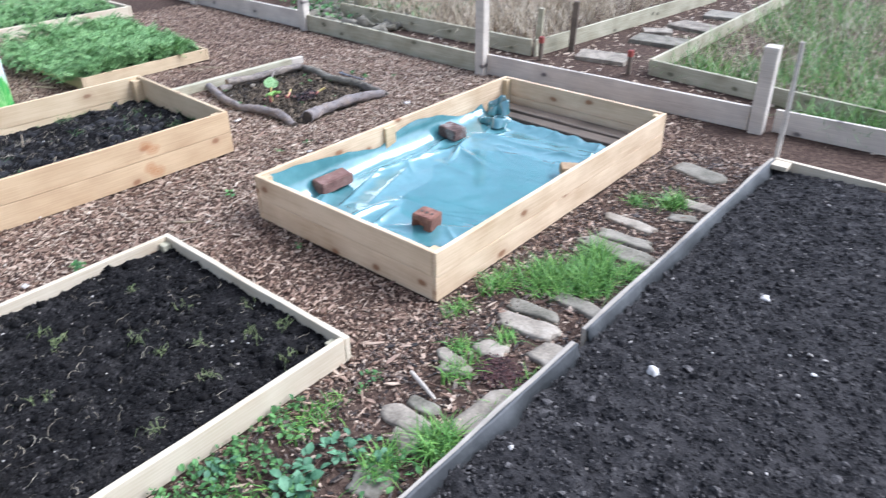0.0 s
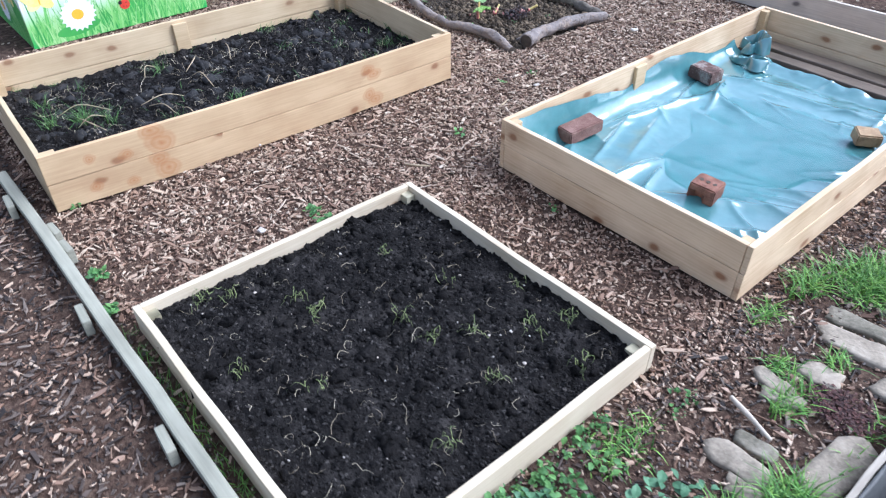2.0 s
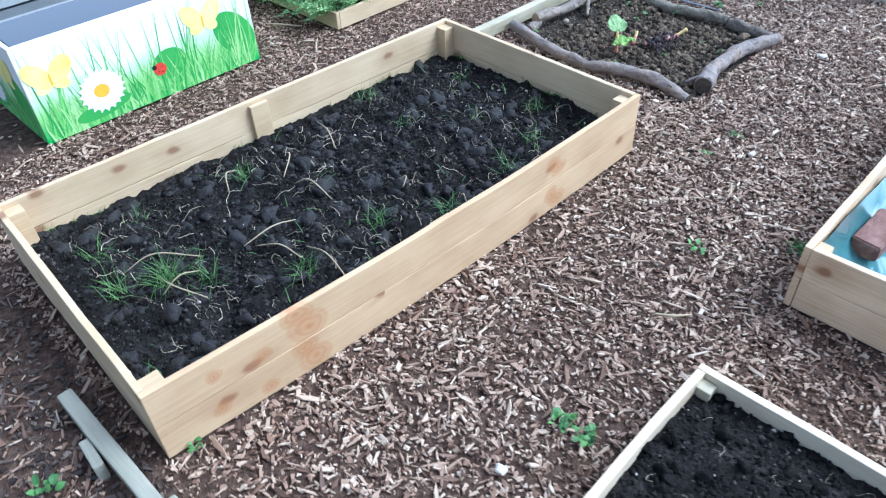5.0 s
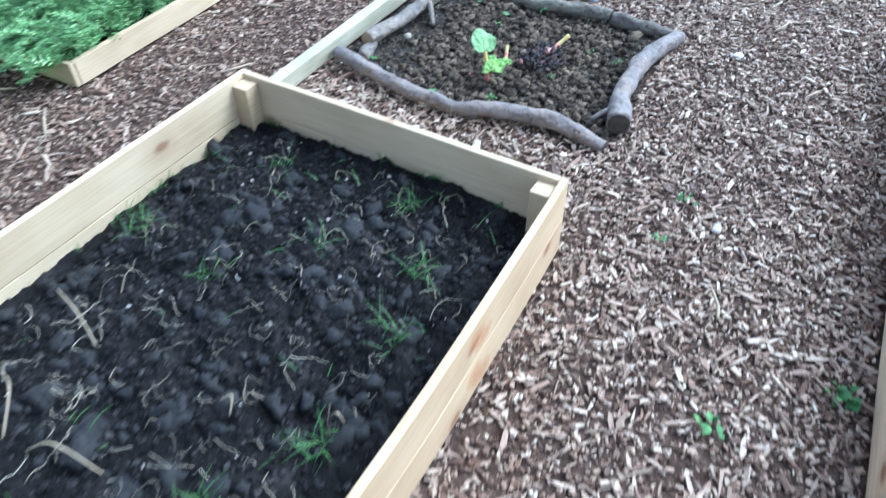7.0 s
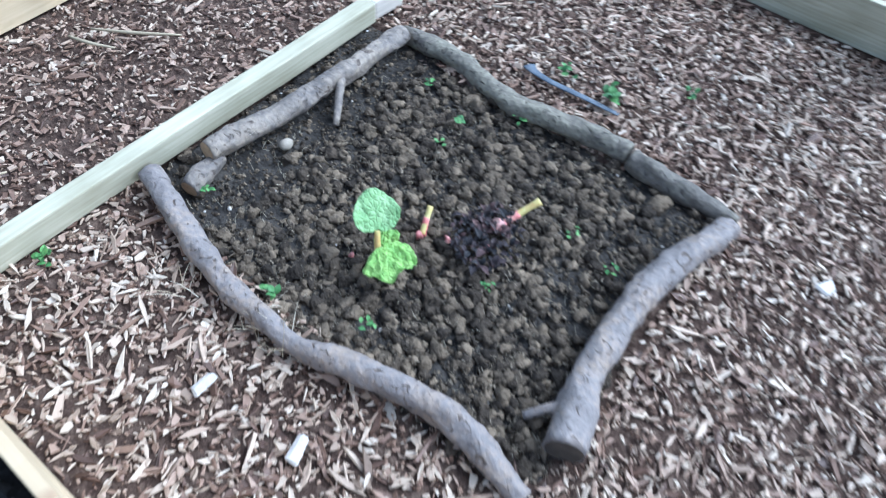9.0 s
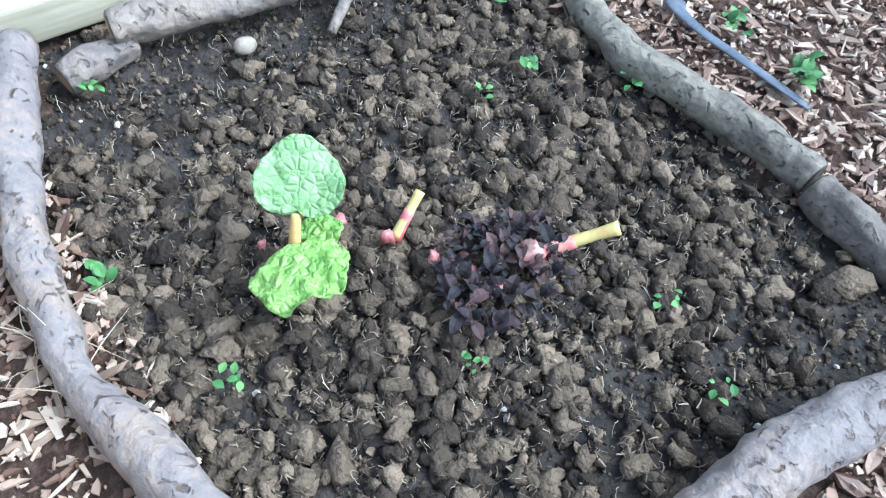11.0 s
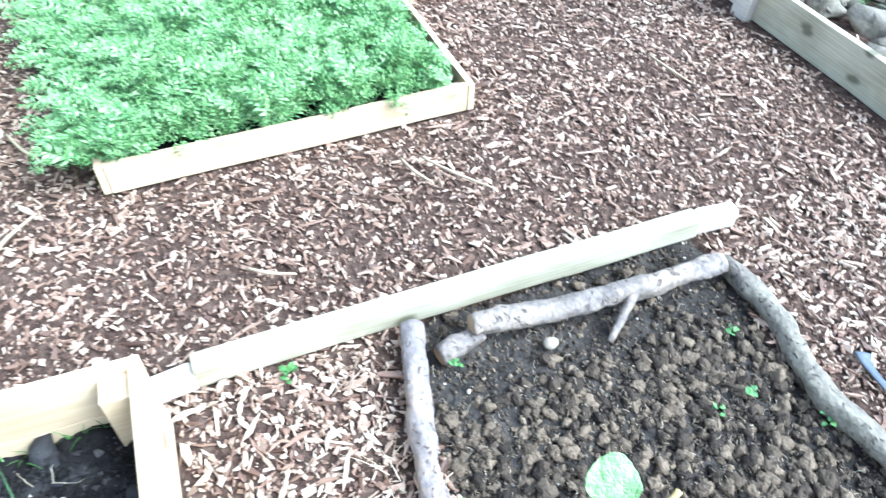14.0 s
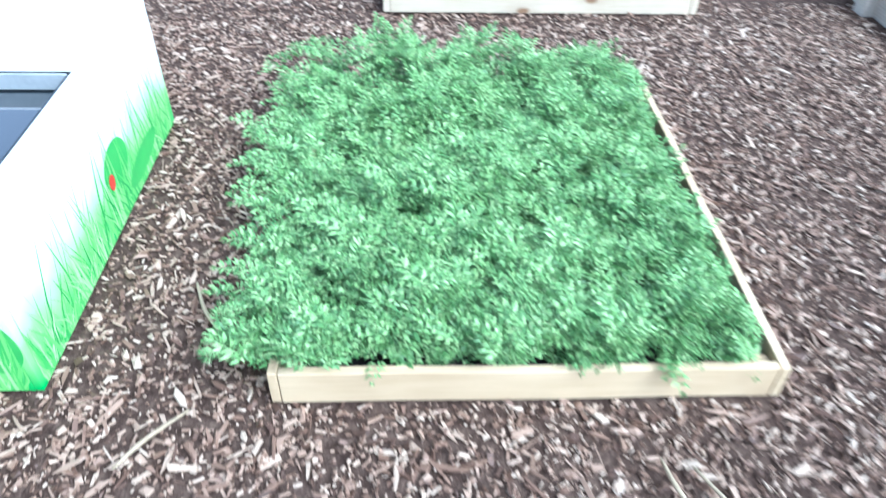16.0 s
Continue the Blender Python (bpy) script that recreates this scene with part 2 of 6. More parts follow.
M_FIBRE = material("brown_fibres", [(0.03, 0.022, 0.014), (0.075, 0.056, 0.036), (0.17, 0.13, 0.085), (0.36, 0.295, 0.205)], 30, 0.85, 0.2, 60, per="island")
M_PEBBLE_PALE = material("bleached_wood", [(0.40, 0.355, 0.30), (0.50, 0.45, 0.39), (0.60, 0.56, 0.50)], 20, 0.7, 0.3, 150)
M_PEBBLE = material("pale_pebbles", [(0.24, 0.20, 0.16), (0.45, 0.40, 0.34), (0.66, 0.62, 0.56)], 30, 0.7, 0.3, 150, per="island")


def bark(name, grey, tan, scar, amount):
    """Smooth bark: grey and tan patches, with dark torn scars and fine relief."""
    m = material(name, [tuple(c * 0.82 for c in grey), grey, tuple((a + b) / 2 for a, b in zip(grey, tan)), tan], 9, 0.72, 1.0, 52, fine=0.45, distance=0.008)
    n, l = m.node_tree.nodes, m.node_tree.links
    co = n.new("ShaderNodeTexCoord")
    tear = n.new("ShaderNodeTexNoise")
    tear.inputs["Scale"].default_value, tear.inputs["Detail"].default_value, tear.inputs["Distortion"].default_value = 34.0, 8.0, 1.6
    l.new(co.outputs["Object"], tear.inputs["Vector"])
    cut = n.new("ShaderNodeMapRange")
    cut.inputs["From Min"].default_value, cut.inputs["From Max"].default_value = amount, amount + 0.11
    l.new(tear.outputs["Fac"], cut.inputs["Value"])
    mix = n.new("ShaderNodeMix")
    mix.data_type = "RGBA"
    mix.inputs["B"].default_value = (*scar, 1)
    b = n["Principled BSDF"]
    l.new(b.inputs["Base Color"].links[0].from_socket, mix.inputs["A"])
    l.new(cut.outputs["Result"], mix.inputs["Factor"])
    l.new(mix.outputs["Result"], b.inputs["Base Color"])
    deep = n.new("ShaderNodeBump")
    deep.invert = True
    deep.inputs["Strength"].default_value, deep.inputs["Distance"].default_value = 0.8, 0.006
    l.new(cut.outputs["Result"], deep.inputs["Height"])
    l.new(b.inputs["Normal"].links[0].from_socket, deep.inputs["Normal"])
    l.new(deep.outputs["Normal"], b.inputs["Normal"])
    return m


M_BARK = bark("grey_bark", (0.20, 0.170, 0.152), (0.33, 0.245, 0.172), (0.10, 0.068, 0.048), 0.595)
M_BARK_BROWN = bark("brown_bark", (0.125, 0.105, 0.09), (0.29, 0.235, 0.175), (0.07, 0.048, 0.035), 0.595)
M_BARK_MOSSY = bark("mossy_bark", (0.12, 0.10, 0.078), (0.24, 0.215, 0.15), (0.05, 0.038, 0.03), 0.595)
M_CUT_AND_HOLE = material("cut_log_end_and_hole_shade", [(0.035, 0.026, 0.02), (0.09, 0.07, 0.05)], 40, 0.9, 0.4)
M_CUT_TAN = material("broken_tan_wood", [(0.24, 0.15, 0.08), (0.42, 0.29, 0.16)], 30, 0.8, 0.5)
M_BRICK = material("red_clay_brick", [(0.09, 0.047, 0.038), (0.165, 0.085, 0.066), (0.25, 0.15, 0.122)], 14, 0.9, 0.7, 130, distance=0.004)
M_BRICK_ORANGE = material("orange_clay_brick", [(0.13, 0.055, 0.036), (0.23, 0.105, 0.070), (0.31, 0.17, 0.125)], 18, 0.9, 0.7, 130, distance=0.005)
M_BRICK_DIRTY = material("sooty_brick", [(0.05, 0.032, 0.026), (0.11, 0.06, 0.047), (0.30, 0.27, 0.24)], 14, 0.9, 0.8, 130, distance=0.005)
M_STONE = material("pale_paving_stone", [(0.13, 0.107, 0.078), (0.28, 0.237, 0.178), (0.42, 0.36, 0.28)], 10, 0.9, 0.6, 80)
M_STONE_GREY = material("grey_paving_stone", [(0.10, 0.09, 0.062), (0.215, 0.19, 0.142), (0.31, 0.275, 0.215)], 10, 0.9, 0.6, 80)
M_GRASS = material("grass_blades", [(0.04, 0.12, 0.02), (0.10, 0.24, 0.033), (0.21, 0.375, 0.06)], 6, 0.6, 0.1, 60, per="island")
M_GRASS_THIN = material("thin_grass_blades", [(0.03, 0.085, 0.018), (0.06, 0.15, 0.03), (0.13, 0.24, 0.06)], 6, 0.6, 0.1, 60, per="island")
M_WEED = material("weed_leaves", [(0.03, 0.09, 0.022), (0.065, 0.17, 0.04), (0.13, 0.27, 0.07)], 8, 0.65, 0.2, 90, per="island")
M_CARROT = material("feathery_leaves", [(0.07, 0.17, 0.05), (0.145, 0.295, 0.088), (0.24, 0.415, 0.145), (0.38, 0.53, 0.22)], 5, 0.5, 0.1, 60, per="island")
M_STRAW = material("dry_straw", [(0.22, 0.16, 0.09), (0.42, 0.34, 0.22), (0.60, 0.53, 0.40)], 20, 0.8, 0.2, 60, per="island")
M_LEAF_A = material("rhubarb_leaf_blue_green", [(0.1476, 0.2772, 0.0936), (0.205, 0.3444, 0.1296), (0.2788, 0.4116, 0.18)], 22, 0.62, 0.5, 55, fine=0.25, subsurface=0.1, distance=0.004)
M_LEAF_B = material("rhubarb_leaf_yellow_green", [(0.11, 0.24, 0.035), (0.19, 0.35, 0.06), (0.30, 0.46, 0.11)], 24, 0.45, 0.7, 70, fine=0.25, subsurface=0.1, distance=0.006)
for _m in (M_LEAF_A, M_LEAF_B):
    # a net of sunken veins
    _n, _l = _m.node_tree.nodes, _m.node_tree.links
    _co, _vo, _mr, _bp = _n.new("ShaderNodeTexCoord"), _n.new("ShaderNodeTexVoronoi"), _n.new("ShaderNodeMapRange"), _n.new("ShaderNodeBump")
    _vo.feature = "DISTANCE_TO_EDGE"
    _vo.inputs["Scale"].default_value = 85.0
    _mr.inputs["From Max"].default_value = 0.25
    _bp.inputs["Strength"].default_value, _bp.inputs["Distance"].default_value = 0.7, 0.003
    _l.new(_co.outputs["Object"], _vo.inputs["Vector"])
    _l.new(_vo.outputs["Distance"], _mr.inputs["Value"])
    _l.new(_mr.outputs["Result"], _bp.inputs["Height"])
    _b = _n["Principled BSDF"]
    _l.new(_b.inputs["Normal"].links[0].from_socket, _bp.inputs["Normal"])
    _l.new(_bp.outputs["Normal"], _b.inputs["Normal"])
M_STALK = material("rhubarb_stalk", [(0.5336, 0.2924, 0.1054), (0.5704, 0.4644, 0.155), (0.6072, 0.5676, 0.2356)], 16, 0.4, 0.2, 60)
M_STALK_RED = material("pink_rhubarb_stalk", [(0.42, 0.06, 0.07), (0.60, 0.20, 0.17), (0.66, 0.42, 0.30)], 16, 0.4, 0.2, 60)
M_BUD = material("rhubarb_bud", [(0.22, 0.05, 0.05), (0.42, 0.16, 0.14), (0.60, 0.36, 0.30)], 40, 0.4, 0.2, 60)
M_ROT = material("dead_purple_leaves", [(0.006, 0.005, 0.006), (0.011, 0.008, 0.009), (0.022, 0.012, 0.013), (0.07, 0.032, 0.028)], 30, 0.75, 0.6, 120, per="island")
M_SHRIVEL = material("shrivelled_red_leaves", [(0.016, 0.011, 0.010), (0.034, 0.018, 0.016), (0.075, 0.038, 0.032), (0.18, 0.10, 0.082)], 40, 0.7, 0.6, 90, per="island")
M_LINER = material("dark_plastic_edging", [(0.022, 0.023, 0.023), (0.040, 0.042, 0.041), (0.075, 0.076, 0.072)], 7, 0.55, 0.4, 40)
M_LINER_BLACK = material("black_pond_liner", [(0.012, 0.013, 0.015), (0.022, 0.024, 0.027)], 8, 0.4, 0.3, 40)
M_POND_RIM = material("white_printed_sheet", [(0.72, 0.73, 0.73), (0.80, 0.81, 0.81)], 5, 0.35, 0.05, 40)
M_RIM = material("grey_plastic_rail", [(0.24, 0.26, 0.26), (0.34, 0.36, 0.36)], 8, 0.45, 0.1, 40)
M_BIN = material("cream_plastic", [(0.50, 0.44, 0.33), (0.62, 0.56, 0.44)], 5, 0.5, 0.1, 40)
M_HOSE = material("blue_plastic_strip", [(0.05, 0.062, 0.08), (0.10, 0.118, 0.142), (0.17, 0.175, 0.18)], 14, 0.55, 0.2, 60)
M_RED_CAP = material("rusty_red_paint", [(0.20, 0.03, 0.02), (0.34, 0.07, 0.05)], 20, 0.6, 0.3)
M_BLUE_GREY = material("pale_plastic_scrap", [(0.45, 0.50, 0.56), (0.58, 0.62, 0.66)], 20, 0.5, 0.2)
M_PRINT_GREEN = material("printed_grass_green", [(0.04, 0.30, 0.06), (0.14, 0.50, 0.10), (0.26, 0.60, 0.16), (0.50, 0.74, 0.34)], 6, 0.4, 0.02, 40, per="island")
M_PRINT_YELLOW = material("printed_yellow", [(0.82, 0.72, 0.16), (0.86, 0.80, 0.36)], 14, 0.4, 0.02)
M_PRINT_WHITE = material("printed_white", [(0.80, 0.80, 0.78), (0.86, 0.86, 0.86)], 14, 0.4, 0.02)
M_PRINT_ORANGE = material("printed_orange", [(0.80, 0.42, 0.02), (0.86, 0.56, 0.06)], 14, 0.4, 0.02)
M_PRINT_RED = material("printed_red", [(0.50, 0.03, 0.02), (0.66, 0.07, 0.04)], 14, 0.4, 0.02)
M_PRINT_BLACK = material("printed_black", [(0.015, 0.015, 0.015), (0.03, 0.03, 0.03)], 14, 0.4, 0.02)

# the teal sheet: glossy woven plastic
M_TARP = material("teal_plastic_sheet", [(0.055, 0.168, 0.176), (0.080, 0.208, 0.218), (0.115, 0.260, 0.270)], 2.5, 0.15, 0.25, 22, distance=0.008)
M_TARP.node_tree.nodes["Principled BSDF"].inputs["Specular IOR Level"].default_value = 0.6
M_TARP.node_tree.nodes["Principled BSDF"].inputs["Coat Weight"].default_value = 0.75
M_TARP.node_tree.nodes["Principled BSDF"].inputs["Coat Roughness"].default_value = 0.12
M_TARP.node_tree.nodes["Principled BSDF"].inputs["Coat IOR"].default_value = 1.9
M_WATER = bpy.data.materials.new("shallow_water")
M_WATER.use_nodes = True
_b = M_WATER.node_tree.nodes["Principled BSDF"]
_b.inputs["Base Color"].default_value, _b.inputs["Roughness"].default_value = (0.8, 0.9, 0.92, 1), 0.04
_b.inputs["Transmission Weight"].default_value, _b.inputs["IOR"].default_value = 1.0, 1.33


# ---- mesh helpers ----
def mesh_np(name, verts, faces, mats, smooth=False):
    """A mesh from arrays: verts (n, 3), faces (m, 3 or 4)."""
    verts, faces = np.asarray(verts, np.float32), np.asarray(faces, np.int32)
    me = bpy.data.meshes.new(name)
    k = faces.shape[1]
    me.vertices.add(len(verts))
    me.vertices.foreach_set("co", verts.ravel())
    me.loops.add(faces.size)
    me.loops.foreach_set("vertex_index", faces.ravel())
    me.polygons.add(len(faces))
    me.polygons.foreach_set("loop_start", np.arange(0, faces.size, k, dtype=np.int32))
    me.polygons.foreach_set("loop_total", np.full(len(faces), k, np.int32))
    me.polygons.foreach_set("use_smooth", np.full(len(faces), smooth, bool))
    for m in mats if isinstance(mats, (list, tuple)) else [mats]:
        me.materials.append(m)
    me.update(calc_edges=True)
    me.validate()
    return me


def thing(name, label, category, m=None, group="", kind=""):
    ob = new(name)
    ob.empty_display_size = 0.1
    ob.matrix_basis = m if m is not None else Matrix()
    return tagged(ob, label, category, group, kind)


def part(name, data, mat, parent, label="", m=None, smooth=False):
    """A bmesh or mesh as one mesh object under a thing or a part."""
    if isinstance(data, bmesh.types.BMesh):
        me = bpy.data.meshes.new(name)
        for f in data.faces:
            f.smooth = smooth
        data.to_mesh(me)
        data.free()
    else:
        me = data
    if mat is not None and not me.materials:
        me.materials.append(mat)
    ob = new(name, me)
    ob.parent = parent
    if m is not None:
        ob.matrix_basis = m
    return tagged(ob, label)


def solo(name, data, mat, label, category, m=None, group="", kind="", smooth=False):
    ob = part(name, data, mat, None, label, m, smooth)
    return tagged(ob, label, category, group, kind)


def board_bm(length, thick, height, bevel=0.004, cuts=8, warp=0.002, seed=0, bow=0.0):
    """A sawn board along x, resting on z = 0, centred in y, with slightly uneven edges, bowed out towards -y."""
    bm = bmesh.new()
    bmesh.ops.create_cube(bm, size=1)
    for v in bm.verts:
        v.co = ((v.co.x + 0.5) * length, v.co.y * thick, (v.co.z + 0.5) * height)
    if cuts:
        edges = [e for e in bm.edges if abs(e.verts[0].co.x - e.verts[1].co.x) > length * 0.5]
        bmesh.ops.subdivide_edges(bm, edges=edges, cuts=cuts, use_grid_fill=True)
    sharp = [e for e in bm.edges if len(e.link_faces) == 2 and e.calc_face_angle(0) > 0.8]
    bmesh.ops.bevel(bm, geom=sharp, offset=bevel, segments=2, affect="EDGES", profile=0.6)
    for v in bm.verts:
        p = Vector((v.co.x * 3 + seed * 7.3, v.co.y * 5, seed * 1.7))
        v.co.y += warp * 2 * noise.noise(p) - bow * math.sin(math.pi * min(max(v.co.x / length, 0), 1))
        v.co.z += warp * noise.noise(p + Vector((5, 9, 2))) * (1 if v.co.z > height / 2 else 0)
    return bm


def box_bm(sx, sy, sz, bevel=0.004, segments=2):
    """A bevelled block, base at z = 0, centred in x and y."""
    bm = bmesh.new()
    bmesh.ops.create_cube(bm, size=1)
    for v in bm.verts:
        v.co = (v.co.x * sx, v.co.y * sy, (v.co.z + 0.5) * sz)
    if bevel:
        bmesh.ops.bevel(bm, geom=bm.edges[:], offset=bevel, segments=segments, affect="EDGES", profile=0.6)
    return bm


def spline(points, count):
    """Catmull-Rom through points."""
    p = np.array(points, float)
    p = np.vstack([2 * p[0] - p[1], p, 2 * p[-1] - p[-2]])
    out = []
    for u in np.linspace(0, len(points) - 1 - 1e-6, count):
        i = int(u)
        f = u - i
        a, b, c, d = p[i : i + 4]
        out.append(0.5 * (2 * b + (c - a) * f + (2 * a - 5 * b + 4 * c - d) * f * f + (3 * b - a - 3 * c + d) * f**3))
    return np.array(out)


def tube_bm(points, radii, count=24, around=14, lumps=0.0, seed=0.0, flat=1.0):
    """A tube with capped ends along a smooth line, its radius going through radii, with lumps."""
    line = spline(points, count)
    rad = np.interp(np.linspace(0, 1, count), np.linspace(0, 1, len(radii)), radii)
    bm = bmesh.new()
    rings = []
    for i in range(count):
        d = Vector(line[min(i + 1, count - 1)] - line[max(i - 1, 0)]).normalized()
        side = d.cross(Vector((0, 0, 1)))
        side = side.normalized() if side.length > 1e-3 else Vector((1, 0, 0))
        up = side.cross(d)
        ring = []
        for j in range(around):
            a = 2 * math.pi * j / around
            w = side * math.cos(a) + up * math.sin(a) * flat
            p = Vector(line[i])
            r = rad[i] * (1 + lumps * (noise.noise(p * 14 + w * 0.9 + Vector((seed, 0, 0))) + 0.5 * noise.noise(p * 40 + w * 2 + Vector((0, seed, 0)))))
            ring.append(bm.verts.new(p + w * r))
        rings.append(ring)
    for a, b in zip(rings, rings[1:]):
        for j in range(around):
            bm.faces.new((a[j], a[(j + 1) % around], b[(j + 1) % around], b[j]))
    bm.faces.new(list(reversed(rings[0])))
    bm.faces.new(rings[-1])
    return bm


def fbm(x, y, scale, octaves=4, seed=0):
    """Smooth value noise on arrays, from about -1 to 1."""
    total, amp = np.zeros_like(x, float), 1.0
    for o in range(octaves):
        r = np.random.RandomState(seed * 31 + o)
        table = r.rand(64, 64) * 2 - 1
        u, v = x / scale * 2**o + 11.3 * o, y / scale * 2**o + 5.7 * o
        i, j = np.floor(u).astype(int), np.floor(v).astype(int)
        f, g = u - i, v - j
        f, g = f * f * (3 - 2 * f), g * g * (3 - 2 * g)
        t = lambda a, b: table[a % 64, b % 64]
        total += amp * (t(i, j) * (1 - f) * (1 - g) + t(i + 1, j) * f * (1 - g) + t(i, j + 1) * (1 - f) * g + t(i + 1, j + 1) * f * g)
        amp *= 0.5
    return total / 1.8


def sheet_np(x0, x1, y0, y1, step, height):
    """A grid of quads whose height is height(x, y) on arrays."""
    nx, ny = max(2, int((x1 - x0) / step)), max(2, int((y1 - y0) / step))
    gx, gy = np.meshgrid(np.linspace(x0, x1, nx), np.linspace(y0, y1, ny), indexing="ij")
    verts = np.stack([gx, gy, height(gx, gy)], -1).reshape(-1, 3)
    a = (np.arange(nx - 1)[:, None] * ny + np.arange(ny - 1)[None]).ravel()
    return verts, np.stack([a, a + ny, a + ny + 1, a + 1], 1)


def turns(yaw, pitch, roll):
    """Rotation matrices (n, 3, 3) from arrays of angles."""
    cy, sy, cp, sp, cr, sr = np.cos(yaw), np.sin(yaw), np.cos(pitch), np.sin(pitch), np.cos(roll), np.sin(roll)
    o, i = np.zeros_like(cy), np.ones_like(cy)
    rz = np.stack([np.stack([cy, -sy, o], -1), np.stack([sy, cy, o], -1), np.stack([o, o, i], -1)], 1)
    ry = np.stack([np.stack([cp, o, sp], -1), np.stack([o, i, o], -1), np.stack([-sp, o, cp], -1)], 1)
    rx = np.stack([np.stack([i, o, o], -1), np.stack([o, cr, -sr], -1), np.stack([o, sr, cr], -1)], 1)
    return rz @ ry @ rx


def scatter(shapes, faces, places, sizes, yaw, pitch, roll):
    """Many copies of the given shapes (k, v, 3) as one set of verts and faces."""
    n = len(places)
    pick = RNG.randint(0, len(shapes), n)
    rot = turns(yaw, pitch, roll)
    local = shapes[pick] * sizes[:, None, :]
    verts = np.einsum("nij,nvj->nvi", rot, local) + places[:, None, :]
    f = faces[None] + (np.arange(n) * shapes.shape[1])[:, None, None]
    return verts.reshape(-1, 3), f.reshape(-1, faces.shape[1])


def lump_shapes(subdivisions, count, rough=0.35, seed=3):
    bm = bmesh.new()
    bmesh.ops.create_icosphere(bm, subdivisions=subdivisions, radius=1)
    base = np.array([v.co[:] for v in bm.verts])
    faces = np.array([[v.index for v in f.verts] for f in bm.faces])
    bm.free()
    out = []
    for k in range(count):
        off = Vector((k * 13.7 + seed, k * 3.1, 0))
        jit = np.random.RandomState(k + 50).uniform(-1, 1, len(base))
        out.append([[c * (1 + rough * noise.noise(Vector(p) * 1.1 + off) * 1.4 + rough * 0.7 * noise.noise(Vector(p) * 2.7 + off) + rough * 0.34 * q) for c in p] for p, q in zip(base, jit)])
    return np.array(out), faces


LUMPS_FINE, LUMP_FACES_FINE = lump_shapes(2, 20, 0.64)
LUMPS, LUMP_FACES = lump_shapes(1, 14, 0.5)


def crumb_shapes(count):
    base = np.array([[1, 0, 0], [0, 1, 0], [-1, 0, 0], [0, -1, 0], [0, 0, 1], [0, 0, -1]], float)
    r = np.random.RandomState(9)
    faces = np.array([[0, 1, 4], [1, 2, 4], [2, 3, 4], [3, 0, 4], [1, 0, 5], [2, 1, 5], [3, 2, 5], [0, 3, 5]])
    return np.array([base * r.uniform(0.6, 1.3, (6, 1)) + r.uniform(-0.25, 0.25, (6, 3)) for _ in range(count)]), faces


CRUMBS, CRUMB_FACES = crumb_shapes(24)


def crumbs(name, label, rect, fn, per_m2, r0, r1, mat, m=None, sink=0.4):
    n = int((rect[1] - rect[0]) * (rect[3] - rect[2]) * per_m2)
    x, y = RNG.uniform(rect[0], rect[1], n), RNG.uniform(rect[2], rect[3], n)
    r = r0 + (r1 - r0) * RNG.rand(n) ** 2
    size = r[:, None] * RNG.uniform(0.7, 1.3, (n, 3)) * [1, 1, 0.8]
    vf = scatter(CRUMBS, CRUMB_FACES, np.stack([x, y, fn(x, y) + r * (1 - 2 * sink)], -1), size, RNG.uniform(0, 6.28, n), RNG.uniform(-0.6, 0.6, n), RNG.uniform(-0.6, 0.6, n))
    return solo(name, mesh_np(name, *vf, mat), None, label, "soil", m, kind="stuff")


def lumps_np(places, radius, fine=False, squash=0.75):
    n = len(places)
    size = radius[:, None] * RNG.uniform(0.7, 1.3, (n, 3)) * [1, 1, squash]
    a = RNG.uniform(0, 6.28, n)
    return scatter(LUMPS_FINE if fine else LUMPS, LUMP_FACES_FINE if fine else LUMP_FACES, places, size, a, RNG.uniform(-0.5, 0.5, n), RNG.uniform(-0.5, 0.5, n))


def blades(places, length, width, lean, bend, segs=3):
    """Grass blades as tapered strips: places (n, 3)."""
    n = len(places)
    yaw = RNG.uniform(0, 6.28, n)
    dirs = np.stack([np.cos(yaw), np.sin(yaw)], -1)
    perp = np.stack([-np.sin(yaw), np.cos(yaw)], -1)
    verts = np.zeros((n, 2 * (segs + 1), 3))
    for s in range(segs + 1):
        f = s / segs
        out = length * (lean * f + bend * f * f)
        up = length * np.sqrt(np.clip(1 - 0.5 * (lean + bend * f) ** 2, 0.1, 1)) * f - length * 0.25 * np.clip(lean + bend - 0.7, 0, 1) * f * f
        w = width * (1 - f) ** 0.7 / 2 + 0.0002
        mid = places[:, :2] + dirs * out[:, None]
        for side, sg in ((0, -1), (1, 1)):
            verts[:, 2 * s + side, :2] = mid + sg * perp * w[:, None]
            verts[:, 2 * s + side, 2] = places[:, 2] + up
    f = np.array([[2 * s, 2 * s + 1, 2 * s + 3, 2 * s + 2] for s in range(segs)])
    faces = f[None] + (np.arange(n) * 2 * (segs + 1))[:, None, None]
    return verts.reshape(-1, 3), faces.reshape(-1, 4)


def leaf_shape(segs=4):
    """An oval leaf along x from the origin, folded along its rib: verts and quads."""
    xs = np.linspace(0, 1, segs + 1)
    w = 0.36 * np.sin(np.pi * np.clip(xs, 0.03, 0.985)) ** 0.8
    v = []
    for x, h in zip(xs, w):
        z = 0.10 * np.sin(x * 3) - 0.12 * x * x
        v += [[x, -h, z + 0.10 * h], [x, 0, z - 0.06 * h], [x, h, z + 0.10 * h]]
    f = []
    for s in range(segs):
        a = 3 * s
        f += [[a, a + 1, a + 4, a + 3], [a + 1, a + 2, a + 5, a + 4]]
    return np.array(v), np.array(f)


LEAF_V, LEAF_F = leaf_shape()


